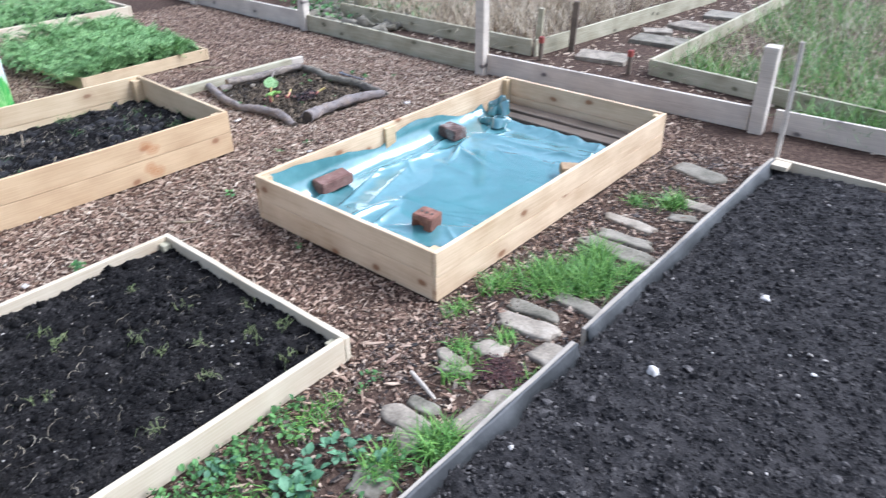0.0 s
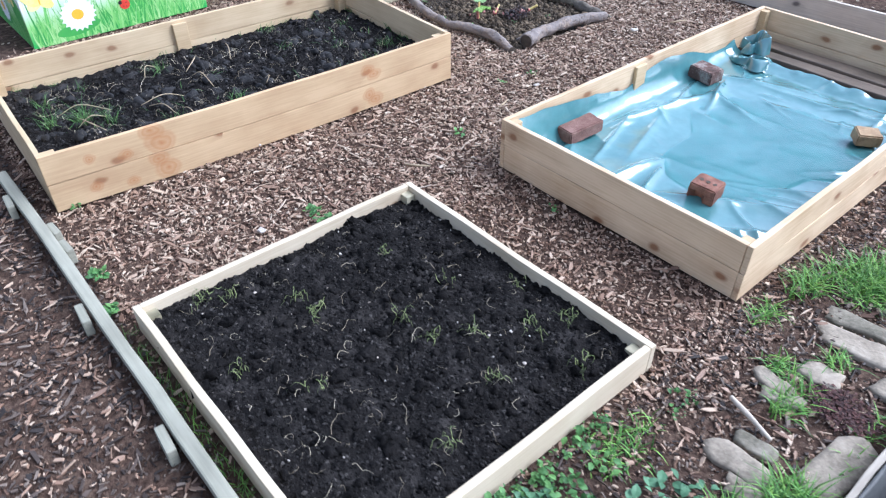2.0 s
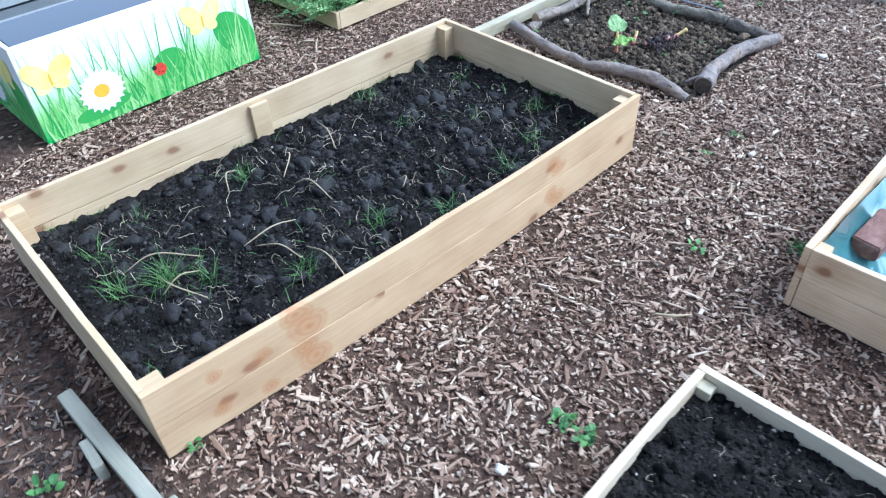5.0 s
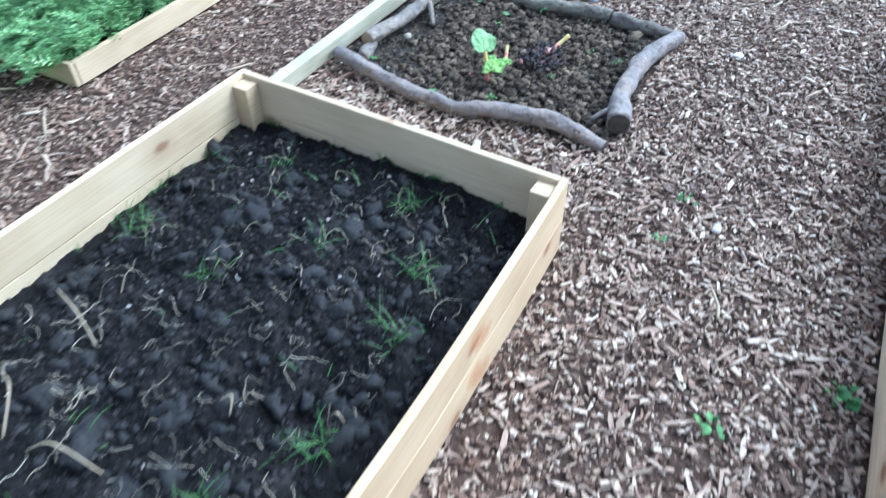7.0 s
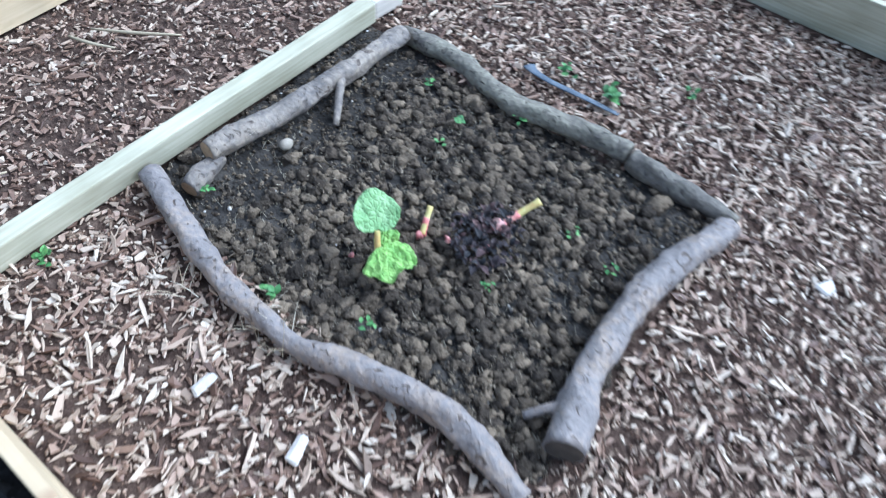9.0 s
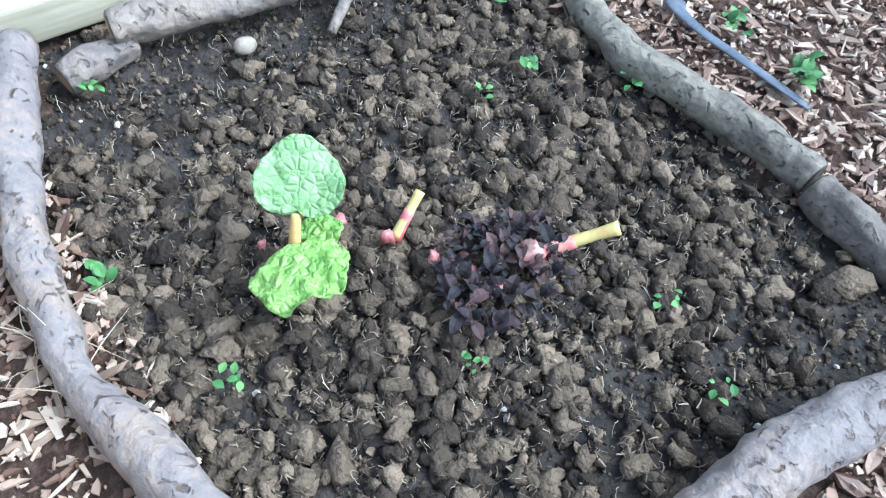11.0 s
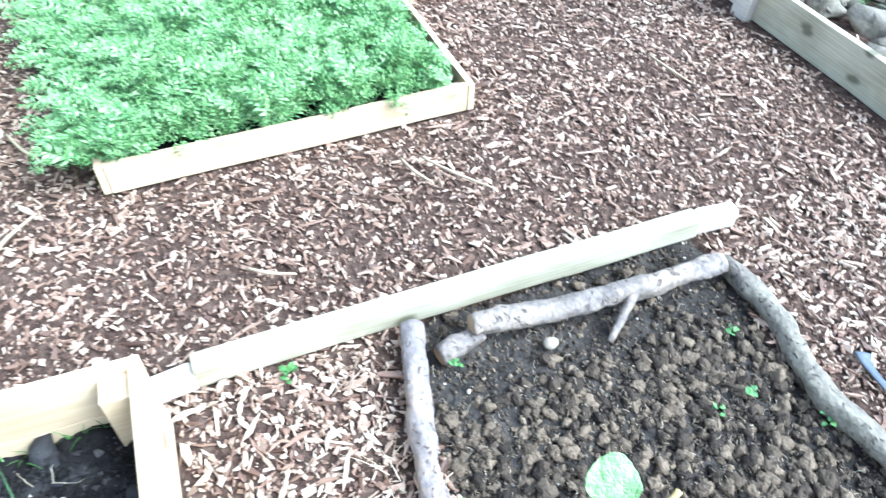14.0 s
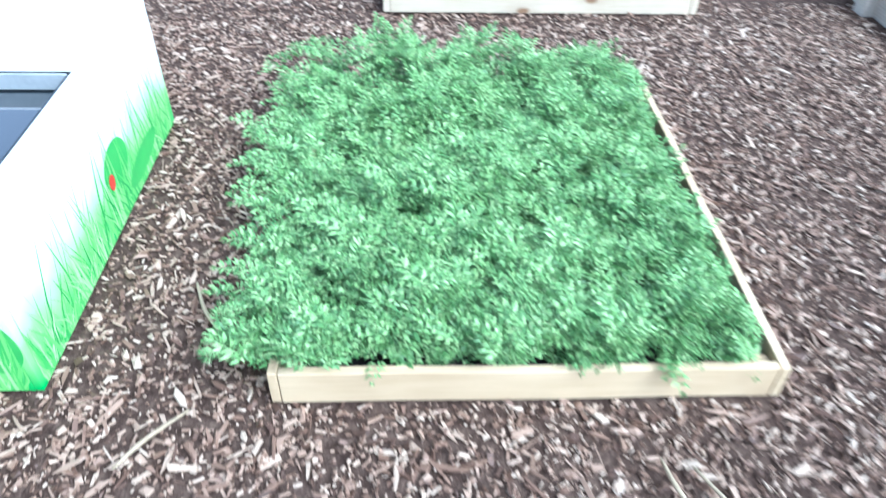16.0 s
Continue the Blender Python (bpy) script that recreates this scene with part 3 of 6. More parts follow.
def leaves(places, size, tilt=(-0.9, 0.1), narrow=1.0, curl=1.0):
    n = len(places)
    return scatter(LEAF_V[None], LEAF_F, places, np.stack([size, size * narrow, size * curl], -1), RNG.uniform(0, 6.28, n), RNG.uniform(*tilt, n), RNG.uniform(-0.5, 0.5, n))


def stuff(name, vf, mat, label, category, smooth=False):
    return solo(name, mesh_np(name, *vf, mat, smooth), None, label, category, kind="stuff")


def joined(*sets):
    vs, fs, base = [], [], 0
    for v, f in sets:
        vs.append(v)
        fs.append(f + base)
        base += len(v)
    return np.vstack(vs), np.vstack(fs)


# ---- plan, in metres ----
# rectangles x0, x1, y0, y1 of the beds
BLUE = (-2.75, -1.41, 1.88, 4.268)
LOW = (-2.79, -1.415, 0.03, 1.335)
CARROT = (-7.21, -5.812, 2.352, 3.60)
CARROT_FAR = (-9.55, -8.14, 2.55, 4.10)
PRINTED = (-7.115, -5.855, 0.545, 1.795)
RHUBARB = (-4.87, -3.70, 2.96, 3.93)
STRIP_X = -0.708
TALL_YAW = -2.4
TALL_L, TALL_W, TALL_H, TALL_BOW = 2.33, 1.245, 0.292, 0.030
TALL_M = pose(-3.79, 0.045, 0, 0, 0, 90 + TALL_YAW)


def in_tall(x, y, grow=0.0):
    a = radians(90 + TALL_YAW)
    u = (x + 3.79) * math.cos(a) + (y - 0.045) * math.sin(a)
    v = -(x + 3.79) * math.sin(a) + (y - 0.045) * math.cos(a)
    return (u > -grow) & (u < TALL_L + grow) & (v > -grow) & (v < TALL_W + grow)


def inside(x, y, r, grow=0.0):
    return (x > r[0] - grow) & (x < r[1] + grow) & (y > r[2] - grow) & (y < r[3] + grow)


# ---- ground ----
def ground_height(x, y):
    near = np.clip(1.5 - np.hypot(x + 3.5, y - 2) / 8, 0, 1)
    return -0.012 - 0.035 * (inside(x, y, RHUBARB, -0.03) | inside(x, y, (-5.05, -4.7, 3.03, 3.96))) + near * (0.010 * fbm(x, y, 0.7, 3, 1) + 0.004 * fbm(x, y, 0.11, 2, 2))


gv, gf = sheet_np(-10.5, 2.0, -3.0, 11.0, 0.07, ground_height)
solo("ground", mesh_np("ground", gv, gf, M_MULCH, True), None, "bark mulch ground between the beds", "ground", kind="structure")
far_v, far_f = [], []
for x0, x1, y0, y1 in ((-2500, 2500, 11.0, 2500), (-2500, 2500, -2500, -3.0), (-2500, -10.5, -3.0, 11.0), (2.0, 2500, -3.0, 11.0)):
    far_f.append([len(far_v) + k for k in range(4)])
    far_v += [[x0, y0, -0.012], [x1, y0, -0.012], [x1, y1, -0.012], [x0, y1, -0.012]]
M_FIELD = material("rough_grassland", [(0.05, 0.075, 0.02), (0.09, 0.12, 0.035), (0.15, 0.14, 0.06)], 0.6, 0.95, 0.6, 20)
solo("ground_far", mesh_np("ground_far", far_v, far_f, M_FIELD), None, "rough grassland round the garden plots", "ground", kind="structure")

# wood chips: flat splinters, joined
def flakes(count):
    """Irregular flat six-sided splinters, a unit long, broad and thick."""
    r, out = np.random.RandomState(77), []
    for k in range(count):
        a = np.array([[-0.5, r.uniform(-0.25, 0.2)], [r.uniform(-0.34, -0.05), -r.uniform(0.3, 0.5)], [r.uniform(0.05, 0.36), -r.uniform(0.2, 0.5)], [0.5, r.uniform(-0.2, 0.25)], [r.uniform(0.0, 0.34), r.uniform(0.25, 0.5)], [r.uniform(-0.36, -0.05), r.uniform(0.2, 0.5)]])
        low, top = np.column_stack([a, np.zeros(6)]), np.column_stack([a * 0.9, r.uniform(0.65, 1.2, 6)])
        out.append(np.vstack([low, top]))
    return np.array(out)


def slivers(count):
    """Irregular flat four-sided splinters, a unit long, broad and thick."""
    r, out = np.random.RandomState(78), []
    for k in range(count):
        a = np.array([[-r.uniform(0.3, 0.5), -r.uniform(0.05, 0.5)], [r.uniform(0.25, 0.5), -r.uniform(0.15, 0.5)], [r.uniform(0.3, 0.5), r.uniform(0.0, 0.45)], [-r.uniform(0.2, 0.5), r.uniform(0.15, 0.5)]])
        out.append(np.vstack([np.column_stack([a, np.zeros(4)]), np.column_stack([a * 0.9, r.uniform(0.65, 1.2, 4)])]))
    return np.array(out)


CHIPS, SLIVERS = flakes(14), slivers(14)
SLIVER_F = np.array([[4, 5, 6, 7], [0, 1, 5, 4], [1, 2, 6, 5], [2, 3, 7, 6], [3, 0, 4, 7]])
WEDGE = np.array([[-0.5, -0.3, 0], [0.45, -0.5, 0], [0.5, 0.4, 0], [-0.3, 0.5, 0], [-0.1, 0.1, 1]])
WEDGE_F = np.array([[0, 1, 4], [1, 2, 4], [2, 3, 4], [3, 0, 4]])
CHIP_F = np.array([[6, 7, 8, 9], [6, 9, 10, 11]] + [[k, (k + 1) % 6, 6 + (k + 1) % 6, 6 + k] for k in range(6)])


def chips(x0, x1, y0, y1, per_m2, length, z_spread=0.014, wedge=False):
    n = int((x1 - x0) * (y1 - y0) * per_m2)
    x, y = RNG.uniform(x0, x1, n), RNG.uniform(y0, y1, n)
    keep = ~(inside(x, y, BLUE, 0.008) | inside(x, y, LOW, 0.008) | inside(x, y, CARROT, 0.008) | inside(x, y, PRINTED, 0.005) | inside(x, y, CARROT_FAR, 0.0) | in_tall(x, y, 0.008))
    keep &= ~(inside(x, y, RHUBARB, -0.02) | inside(x, y, (-5.01, -4.8, 3.06, 3.95))) & (x < STRIP_X - 0.03) & ~((x > -1.33) & (y < 4.2) & (RNG.rand(n) < 0.45) & (x > -1.25 + 0.12 * np.sin(y * 5)))
    keep &= y < np.interp(x, [-6.0, -3.5, -1.1], [5.0, 4.93, 5.04]) - 0.03
    x, y = x[keep], y[keep]
    n = len(x)
    ln = np.clip(length * np.exp(RNG.normal(0, 0.6, n)), 0.004, 0.11)
    wd = np.minimum(ln * RNG.uniform(0.22, 1.0, n), RNG.uniform(0.004, 0.026, n))
    th = RNG.uniform(0.002, 0.006, n)
    z = ground_height(x, y) + RNG.uniform(0.0, z_spread, n)
    if wedge:
        return scatter(WEDGE[None], WEDGE_F, np.stack([x, y, z], -1), np.stack([ln, wd, th * 1.6], -1), RNG.uniform(0, 6.28, n), RNG.normal(0, 0.25, n), RNG.normal(0, 0.3, n))
    shapes, faces = (CHIPS, CHIP_F) if length > 0.0195 else (SLIVERS, SLIVER_F)
    return scatter(shapes, faces, np.stack([x, y, z], -1), np.stack([ln, wd, th], -1), RNG.uniform(0, 6.28, n), RNG.normal(0, 0.20, n), RNG.normal(0, 0.3, n))


stuff("wood_chips", joined(
    chips(-5.85, -5.07, 0.0, 5.0, 2500, 0.019), chips(-5.07, -2.6, 0.0, 5.0, 1200, 0.026), chips(-5.07, -2.6, 0.0, 5.0, 1300, 0.019), chips(-2.8, -1.38, 0.0, 5.0, 800, 0.026), chips(-2.8, -1.38, 0.0, 5.0, 1200, 0.019), chips(-1.45, -0.72, 0.5, 4.6, 1300, 0.022), chips(-1.42, -0.9, 1.0, 2.2, 160, 0.045), chips(-8.3, -5.85, 0.9, 5.0, 2200, 0.018), chips(-8.0, -2.7, 0.0, 5.0, 70, 0.060, 0.018), chips(-4.9, -0.8, -0.9, -0.1, 900, 0.019), chips(-4.9, -0.8, -0.9, -0.1, 160, 0.045)),
    M_CHIP, "shredded brown and grey wood chips covering the paths", "wood chips")
stuff("wood_chips", joined(chips(-4.9, -0.7, -0.9, 0.0, 2100, 0.019), chips(-4.6, -2.6, -0.9, 0.0, 60, 0.06), chips(-1.40, -0.72, 0.2, 4.4, 2600, 0.018)), M_CHIP_DARK, "dark wood chips beyond the low rail and between the slabs", "wood chips")
stuff("wood_chips", joined(chips(-3.75, -2.7, 1.9, 5.0, 2200, 0.0145, 0.020), chips(-5.0, -3.7, 4.0, 5.0, 1500, 0.017, 0.018), chips(-5.0, -3.7, 2.3, 2.98, 1500, 0.02, 0.018), chips(-5.0, -3.7, 2.3, 2.98, 50, 0.055, 0.02), chips(-3.75, -2.8, 0.3, 1.9, 900, 0.018, 0.018), chips(-3.8, -2.7, 2.4, 4.9, 60, 0.042, 0.022)),
    M_CHIP_PALE, "pale wood chips beside the pine bed, their bright haze put into the colour", "wood chips")
stuff("wood_chips", joined(chips(-5.85, -2.7, 0.0, 4.9, 2500, 0.010, 0.016, True), chips(-8.0, -5.85, 0.9, 4.9, 2200, 0.012, 0.016, True), chips(-1.4, -0.72, 0.9, 4.8, 4000, 0.009, 0.012, True), chips(-2.8, -1.2, 1.2, 2.0, 4500, 0.009, 0.014, True)),
    M_CHIP, "fine crumbled wood fragments among the chips", "wood chips")


# ---- raised beds ----
def raised_bed(name, label, m, length, width, height, courses, mat, post_at=(), thick=0.040, bow=0.0, first=None, post_mat=None, drop=0.012, post=0.046):
    """A timber frame: length along x, width along y, one or more boards a side, inner corner posts."""
    bed = thing(name, label, "raised bed", m)
    h = height / courses
    for c in range(courses):
        z = c * h
        for k, (y, x0, ln) in enumerate(((thick / 2, 0, length), (width - thick / 2, 0, length))):
            part("long_board", board_bm(ln, thick, h - 0.003, 0.003, 16, seed=c * 5 + k, bow=0 if k else bow), mat if k or not first else first, bed, m=pose(x0, y, z))
        for k, x in enumerate((thick / 2, length - thick / 2)):
            part("end_board", board_bm(width - 2 * thick - 0.002, thick, h - 0.003, 0.003, seed=c * 5 + k + 11), mat, bed, m=pose(x, thick + 0.001, z, 0, 0, 90))
    inset = thick + post / 2 + 0.001
    for x in (inset, length - inset):
        for y in (inset, width - inset):
            part("corner_post", box_bm(post, post, height - drop, 0.003), post_mat or M_POST, bed, m=pose(x, y, 0))
    for x, y in post_at:
        part("side_post", box_bm(0.09, 0.022, height - 0.02, 0.003), M_POST, bed, m=pose(x, y, 0))
    return bed


BX, BY = BLUE[1] - BLUE[0], BLUE[3] - BLUE[2]
raised_bed("raised_bed", "new pale pine raised bed lined with teal plastic", pose(BLUE[1], BLUE[2], 0, 0, 0, 90), BY, BX, 0.27, 2, M_PINE, ((1.05, BX - 0.037),), 0.025)
raised_bed("raised_bed", "tall new orange pine raised bed filled with dark soil", TALL_M, TALL_L, TALL_W, TALL_H, 2, M_PINE_WARM, ((1.13, TALL_W - 0.035), (1.13, 0.034 - TALL_BOW)), 0.023, TALL_BOW, M_PINE_KNOTTY, post=0.062, drop=0.022)
raised_bed("raised_bed", "low pale pine raised bed filled with dark soil", pose(LOW[0], LOW[2], 0), LOW[1] - LOW[0], LOW[3] - LOW[2], 0.123, 1, M_PINE_PALE, (), 0.027, 0.0, None, M_MOSSY, 0.028)
raised_bed("raised_bed", "low timber bed full of feathery green plants", pose(CARROT[0], CARROT[2], 0), CARROT[1] - CARROT[0], CARROT[3] - CARROT[2], 0.108, 1, M_PINE_WARM, (), 0.024, 0.0, None, None, 0.03)
raised_bed("raised_bed", "low timber bed behind, with feathery green plants", pose(CARROT_FAR[0], CARROT_FAR[2], 0), CARROT_FAR[1] - CARROT_FAR[0], CARROT_FAR[3] - CARROT_FAR[2], 0.122, 1, M_PINE_PALE, (), 0.034)


# ---- soil ----
def soil(name, label, rect, level, amp, mat, seed, m=None, step=0.018, extra=None, crumb=0.006, bow=0.0):
    x0, x1, y0, y1 = rect
    fn = lambda x, y: level + amp * fbm(x, y, 0.35, 3, seed) + amp * 0.5 * fbm(x, y, 0.07, 3, seed + 1) + crumb * (fbm(x, y, 0.035, 2, seed + 2) + 1.3 * np.abs(fbm(x, y, 0.020, 2, seed + 3))) + (extra(x, y) if extra else 0)
    v, f = sheet_np(x0, x1, y0, y1, step, fn)
    if bow:
        v[:, 1] -= bow * np.sin(np.pi * np.clip(v[:, 0] / (x0 + x1), 0, 1)) * np.clip(1 - (v[:, 1] - y0) / 0.4, 0, 1)
    solo(name, mesh_np(name, v, f, mat, True), None, label, "soil", m, kind="stuff")
    return fn


def clods(name, label, rect, fn, per_m2, r0, r1, mat, m=None, fine=False, sink=0.3, category="soil"):
    x0, x1, y0, y1 = rect
    n = int((x1 - x0) * (y1 - y0) * per_m2)
    x, y = RNG.uniform(x0, x1, n), RNG.uniform(y0, y1, n)
    r = r0 + (r1 - r0) * RNG.rand(n) ** 2.5
    v, f = lumps_np(np.stack([x, y, fn(x, y) + r * (1 - 2 * sink)], -1), r, fine)
    return solo(name, mesh_np(name, v, f, mat, fine), None, label, category, m, kind="stuff")


rect_low = (LOW[0] + 0.026, LOW[1] - 0.026, LOW[2] + 0.026, LOW[3] - 0.026)
soil_low = soil("bed_soil", "dark crumbly soil in the low bed", rect_low, 0.060, 0.022, M_SOIL_DARK, 4, step=0.0075, crumb=0.010)
crumbs("soil_crumbs", "dark soil crumbs in the low bed", rect_low, soil_low, 10000, 0.002, 0.0095, M_CLOD_DARK)
clods("soil_clods", "larger dark soil lumps in the low bed", rect_low, soil_low, 420, 0.008, 0.026, M_SOIL_DARK, fine=True, sink=0.55)
clods("soil_pebbles", "small pale stones in the low bed", rect_low, soil_low, 40, 0.003, 0.007, M_PEBBLE, category="pebbles")
rect_tall = (0.022, TALL_L - 0.022, 0.022, TALL_W - 0.022)
rect_tall_in = (0.06, TALL_L - 0.06, 0.05, TALL_W - 0.06)
soil_tall = soil("bed_soil", "dark lumpy dug soil in the tall bed", rect_tall, 0.112, 0.046, M_SOIL_DARK, 8, TALL_M, step=0.0085, crumb=0.012, bow=TALL_BOW, extra=lambda x, y: 0.02 * np.sin(np.pi * y / TALL_W) - 0.02)
crumbs("soil_crumbs", "dark crumbs in the tall bed", rect_tall_in, soil_tall, 8500, 0.002, 0.0105, M_CLOD_DARK, TALL_M)
clods("soil_clods", "dark dug clods in the tall bed", rect_tall_in, soil_tall, 700, 0.005, 0.014, M_CLOD_DARK, TALL_M, sink=0.46)
clods("soil_clods", "larger dark dug lumps in the tall bed", rect_tall_in, soil_tall, 240, 0.010, 0.040, M_LUMP, TALL_M, True, 0.62)
clods("soil_pebbles", "small pale stones in the tall bed", rect_tall, soil_tall, 40, 0.003, 0.008, M_PEBBLE, TALL_M, category="pebbles")
rect_strip = (STRIP_X + 0.02, 1.9, -1.2, 4.34)
soil_strip = soil("bed_soil", "wide bed of fine black soil", rect_strip, 0.035, 0.02, M_SOIL_BLACK, 12, step=0.014, crumb=0.014, extra=lambda x, y: 0.03 * np.clip((x - STRIP_X) / 0.6, 0, 1))
clods("soil_clods", "black soil lumps in the wide bed", (STRIP_X + 0.03, 1.45, 0.75, 4.32), soil_strip, 260, 0.006, 0.020, M_CLOD_BLACK, sink=0.42)
crumbs("soil_crumbs", "fine black soil crumbs in the wide bed", (STRIP_X + 0.03, 1.15, 0.7, 4.33), soil_strip, 4800, 0.003, 0.012, M_CLOD_BLACK)
clods("soil_pebbles", "small pale stones in the wide bed", (STRIP_X + 0.03, 1.6, 0.3, 4.3), soil_strip, 22, 0.004, 0.011, M_PEBBLE, category="pebbles")
for x, y, r in ((-0.376, 2.0, 0.020), (-0.21, 2.80, 0.017)):
    v, f = lumps_np(np.array([[x, y, soil_strip(np.array([x]), np.array([y]))[0] + r * 0.5]]), np.array([r]), True, 0.6)
    solo("stone", mesh_np("stone", v, f, M_PEBBLE, True), None, "small pale stone lying on black soil", "stone")

rect_rhu = (-5.01, RHUBARB[1] - 0.03, RHUBARB[2] - 0.01, RHUBARB[3] + 0.02)
soil_rhu = soil("bed_soil", "brown crumbly soil inside the log edging", rect_rhu, -0.026, 0.010, M_SOIL_BROWN, 20, step=0.006, crumb=0.009)
n = 5200
x, y = RNG.uniform(rect_rhu[0], rect_rhu[1], n), RNG.uniform(rect_rhu[2], rect_rhu[3], n)
bare = np.clip((x + 4.02) / 0.25, 0, 1) * np.clip((y - 3.2) / 0.3, 0, 1) + np.clip((-4.60 - x) / 0.22, 0, 1) + np.clip((y - 3.70) / 0.22, 0, 1) * 0.6
keep = RNG.rand(n) > np.clip(bare + 0.35 * fbm(x, y, 0.22, 3, 24), 0.0, 0.93)
x, y = x[keep], y[keep]
n = len(x)
r = 0.0045 + 0.0150 * RNG.rand(n) ** 1.7
p = np.stack([x, y, soil_rhu(x, y) + r * 0.5], -1)
solo("soil_clods", mesh_np("soil_clods", *lumps_np(p, r, True), M_CLOD_BROWN, True), None, "brown fibrous rounded lumps inside the log edging", "soil", kind="stuff")
tuft_n = 7
q, rr = np.repeat(p, tuft_n, 0), np.repeat(r, tuft_n)
az, el = RNG.uniform(0, 6.28, len(q)), np.arcsin(RNG.uniform(0.05, 1, len(q)))
q = q + rr[:, None] * np.stack([np.cos(az) * np.cos(el), np.sin(az) * np.cos(el), 0.75 * np.sin(el)], -1) * 0.95
STRAND = np.array([[-0.5, -0.5, 0], [0.0, -0.4, 0.08], [0.5, -0.2, 0], [0.5, 0.2, 0], [0.0, 0.4, 0.08], [-0.5, 0.5, 0]])
ln = RNG.uniform(0.005, 0.020, len(q))
solo("soil_fibres", mesh_np("soil_fibres", *scatter(STRAND[None], np.array([[0, 1, 4, 5], [1, 2, 3, 4]]), q, np.stack([ln, RNG.uniform(0.001, 0.0028, len(q)), ln], -1), RNG.uniform(0, 6.28, len(q)), RNG.normal(0, 0.6, len(q)), RNG.normal(0, 0.6, len(q))), M_FIBRE), None, "short brown fibres matted over the soil lumps", "plant litter", kind="stuff")
clods("soil_clods", "fine brown crumbs inside the log edging", rect_rhu, soil_rhu, 6500, 0.002, 0.007, M_CLOD_BROWN, sink=0.2)
clods("soil_pebbles", "pale bits among the brown soil", rect_rhu, soil_rhu, 70, 0.003, 0.007, M_PEBBLE, category="pebbles", sink=0.0)

# ---- things in the lined bed ----
TX0, TX1, TY0, TY1 = BLUE[0] + 0.027, BLUE[1] - 0.027, BLUE[2] + 0.029, 3.93


def ridge(x, y, ax, ay, bx, by, h, w):
    """A sharp crease from a to b."""
    dx, dy = bx - ax, by - ay
    t = np.clip(((x - ax) * dx + (y - ay) * dy) / (dx * dx + dy * dy), 0, 1)
    d = np.hypot(x - ax - t * dx, y - ay - t * dy)
    return h * np.exp(-d / w) * np.sin(np.pi * np.clip(t, 0.02, 0.98)) ** 0.5


CREASES = [(-2.62, 2.5, -2.45, 3.3, 0.022, 0.03), (-2.25, 2.02, -2.2, 2.5, 0.035, 0.035), (-2.1, 2.15, -1.5, 2.6, 0.018, 0.03), (-1.75, 2.1, -1.45, 2.35, 0.022, 0.03),
           (-2.1, 2.62, -1.5, 2.72, 0.016, 0.025), (-2.4, 3.05, -1.6, 3.02, 0.026, 0.04), (-2.45, 3.3, -1.9, 3.15, 0.03, 0.035), (-2.2, 3.45, -1.6, 3.5, 0.02, 0.03),
           (-2.55, 3.55, -2.0, 3.75, 0.018, 0.03), (-2.5, 2.1, -2.62, 2.3, 0.02, 0.03), (-2.0, 3.2, -1.5, 3.25, 0.018, 0.02), (-1.62, 2.0, -1.42, 2.1, 0.02, 0.03), (-2.3, 2.3, -2.5, 2.9, 0.014, 0.03),
           (-2.05, 2.05, -2.16, 2.42, 0.03, 0.016), (-1.98, 2.5, -1.42, 2.82, 0.02, 0.014), (-2.0, 2.46, -1.5, 2.66, 0.016, 0.012), (-2.3, 3.25, -1.75, 3.28, 0.022, 0.014), (-2.42, 2.2, -2.6, 2.75, 0.016, 0.014), (-2.35, 3.1, -2.5, 3.5, 0.02, 0.015), (-1.7, 2.9, -1.42, 3.2, 0.018, 0.014), (-1.95, 3.6, -1.5, 3.85, 0.016, 0.012), (-2.2, 2.1, -1.9, 2.2, 0.014, 0.012),
           (-1.9, 2.5, -1.45, 2.5, 0.014, 0.02), (-2.5, 3.0, -2.6, 3.4, 0.02, 0.02), (-2.35, 3.6, -1.55, 3.7, 0.016, 0.025)]


FOLDS = []
fold_rng = np.random.RandomState(21)
for _k in range(22):
    fx, fy, fa, fl = fold_rng.uniform(-2.62, -1.5), fold_rng.uniform(1.98, 3.85), fold_rng.normal(0.5, 0.9), fold_rng.uniform(0.10, 0.36)
    FOLDS.append((fx, fy, fx + fl * math.cos(fa), fy + fl * math.sin(fa), fold_rng.uniform(0.006, 0.016), fold_rng.uniform(0.008, 0.014)))


def tarp_height(x, y):
    z = 0.052 + 0.012 * fbm(x, y, 0.5, 3, 40) + 0.004 * fbm(x * 0.4 + y, y * 0.4 - x, 0.12, 2, 41)
    z = z + 0.007 * (0.5 - np.abs(fbm(x * 0.8 + y * 0.5, y * 1.1 - x * 0.4, 0.22, 3, 44)))
    pool = ((x + 1.96) / 0.40) ** 2 + ((y - 2.98) / 0.56) ** 2
    calm = 1 - 0.88 * np.exp(-(pool**2))
    for c in CREASES:
        z = z + 1.3 * ridge(x, y, *c) * calm
    for c in FOLDS:
        z = z + ridge(x, y, *c) * calm
    z = z - 0.034 * np.exp(-pool)
    return z


v, f = sheet_np(TX0, TX1, TY0, TY1, 0.0095, lambda x, y: x * 0)
gx, gy = v[:, 0].copy(), v[:, 1].copy()
z = tarp_height(gx, gy)
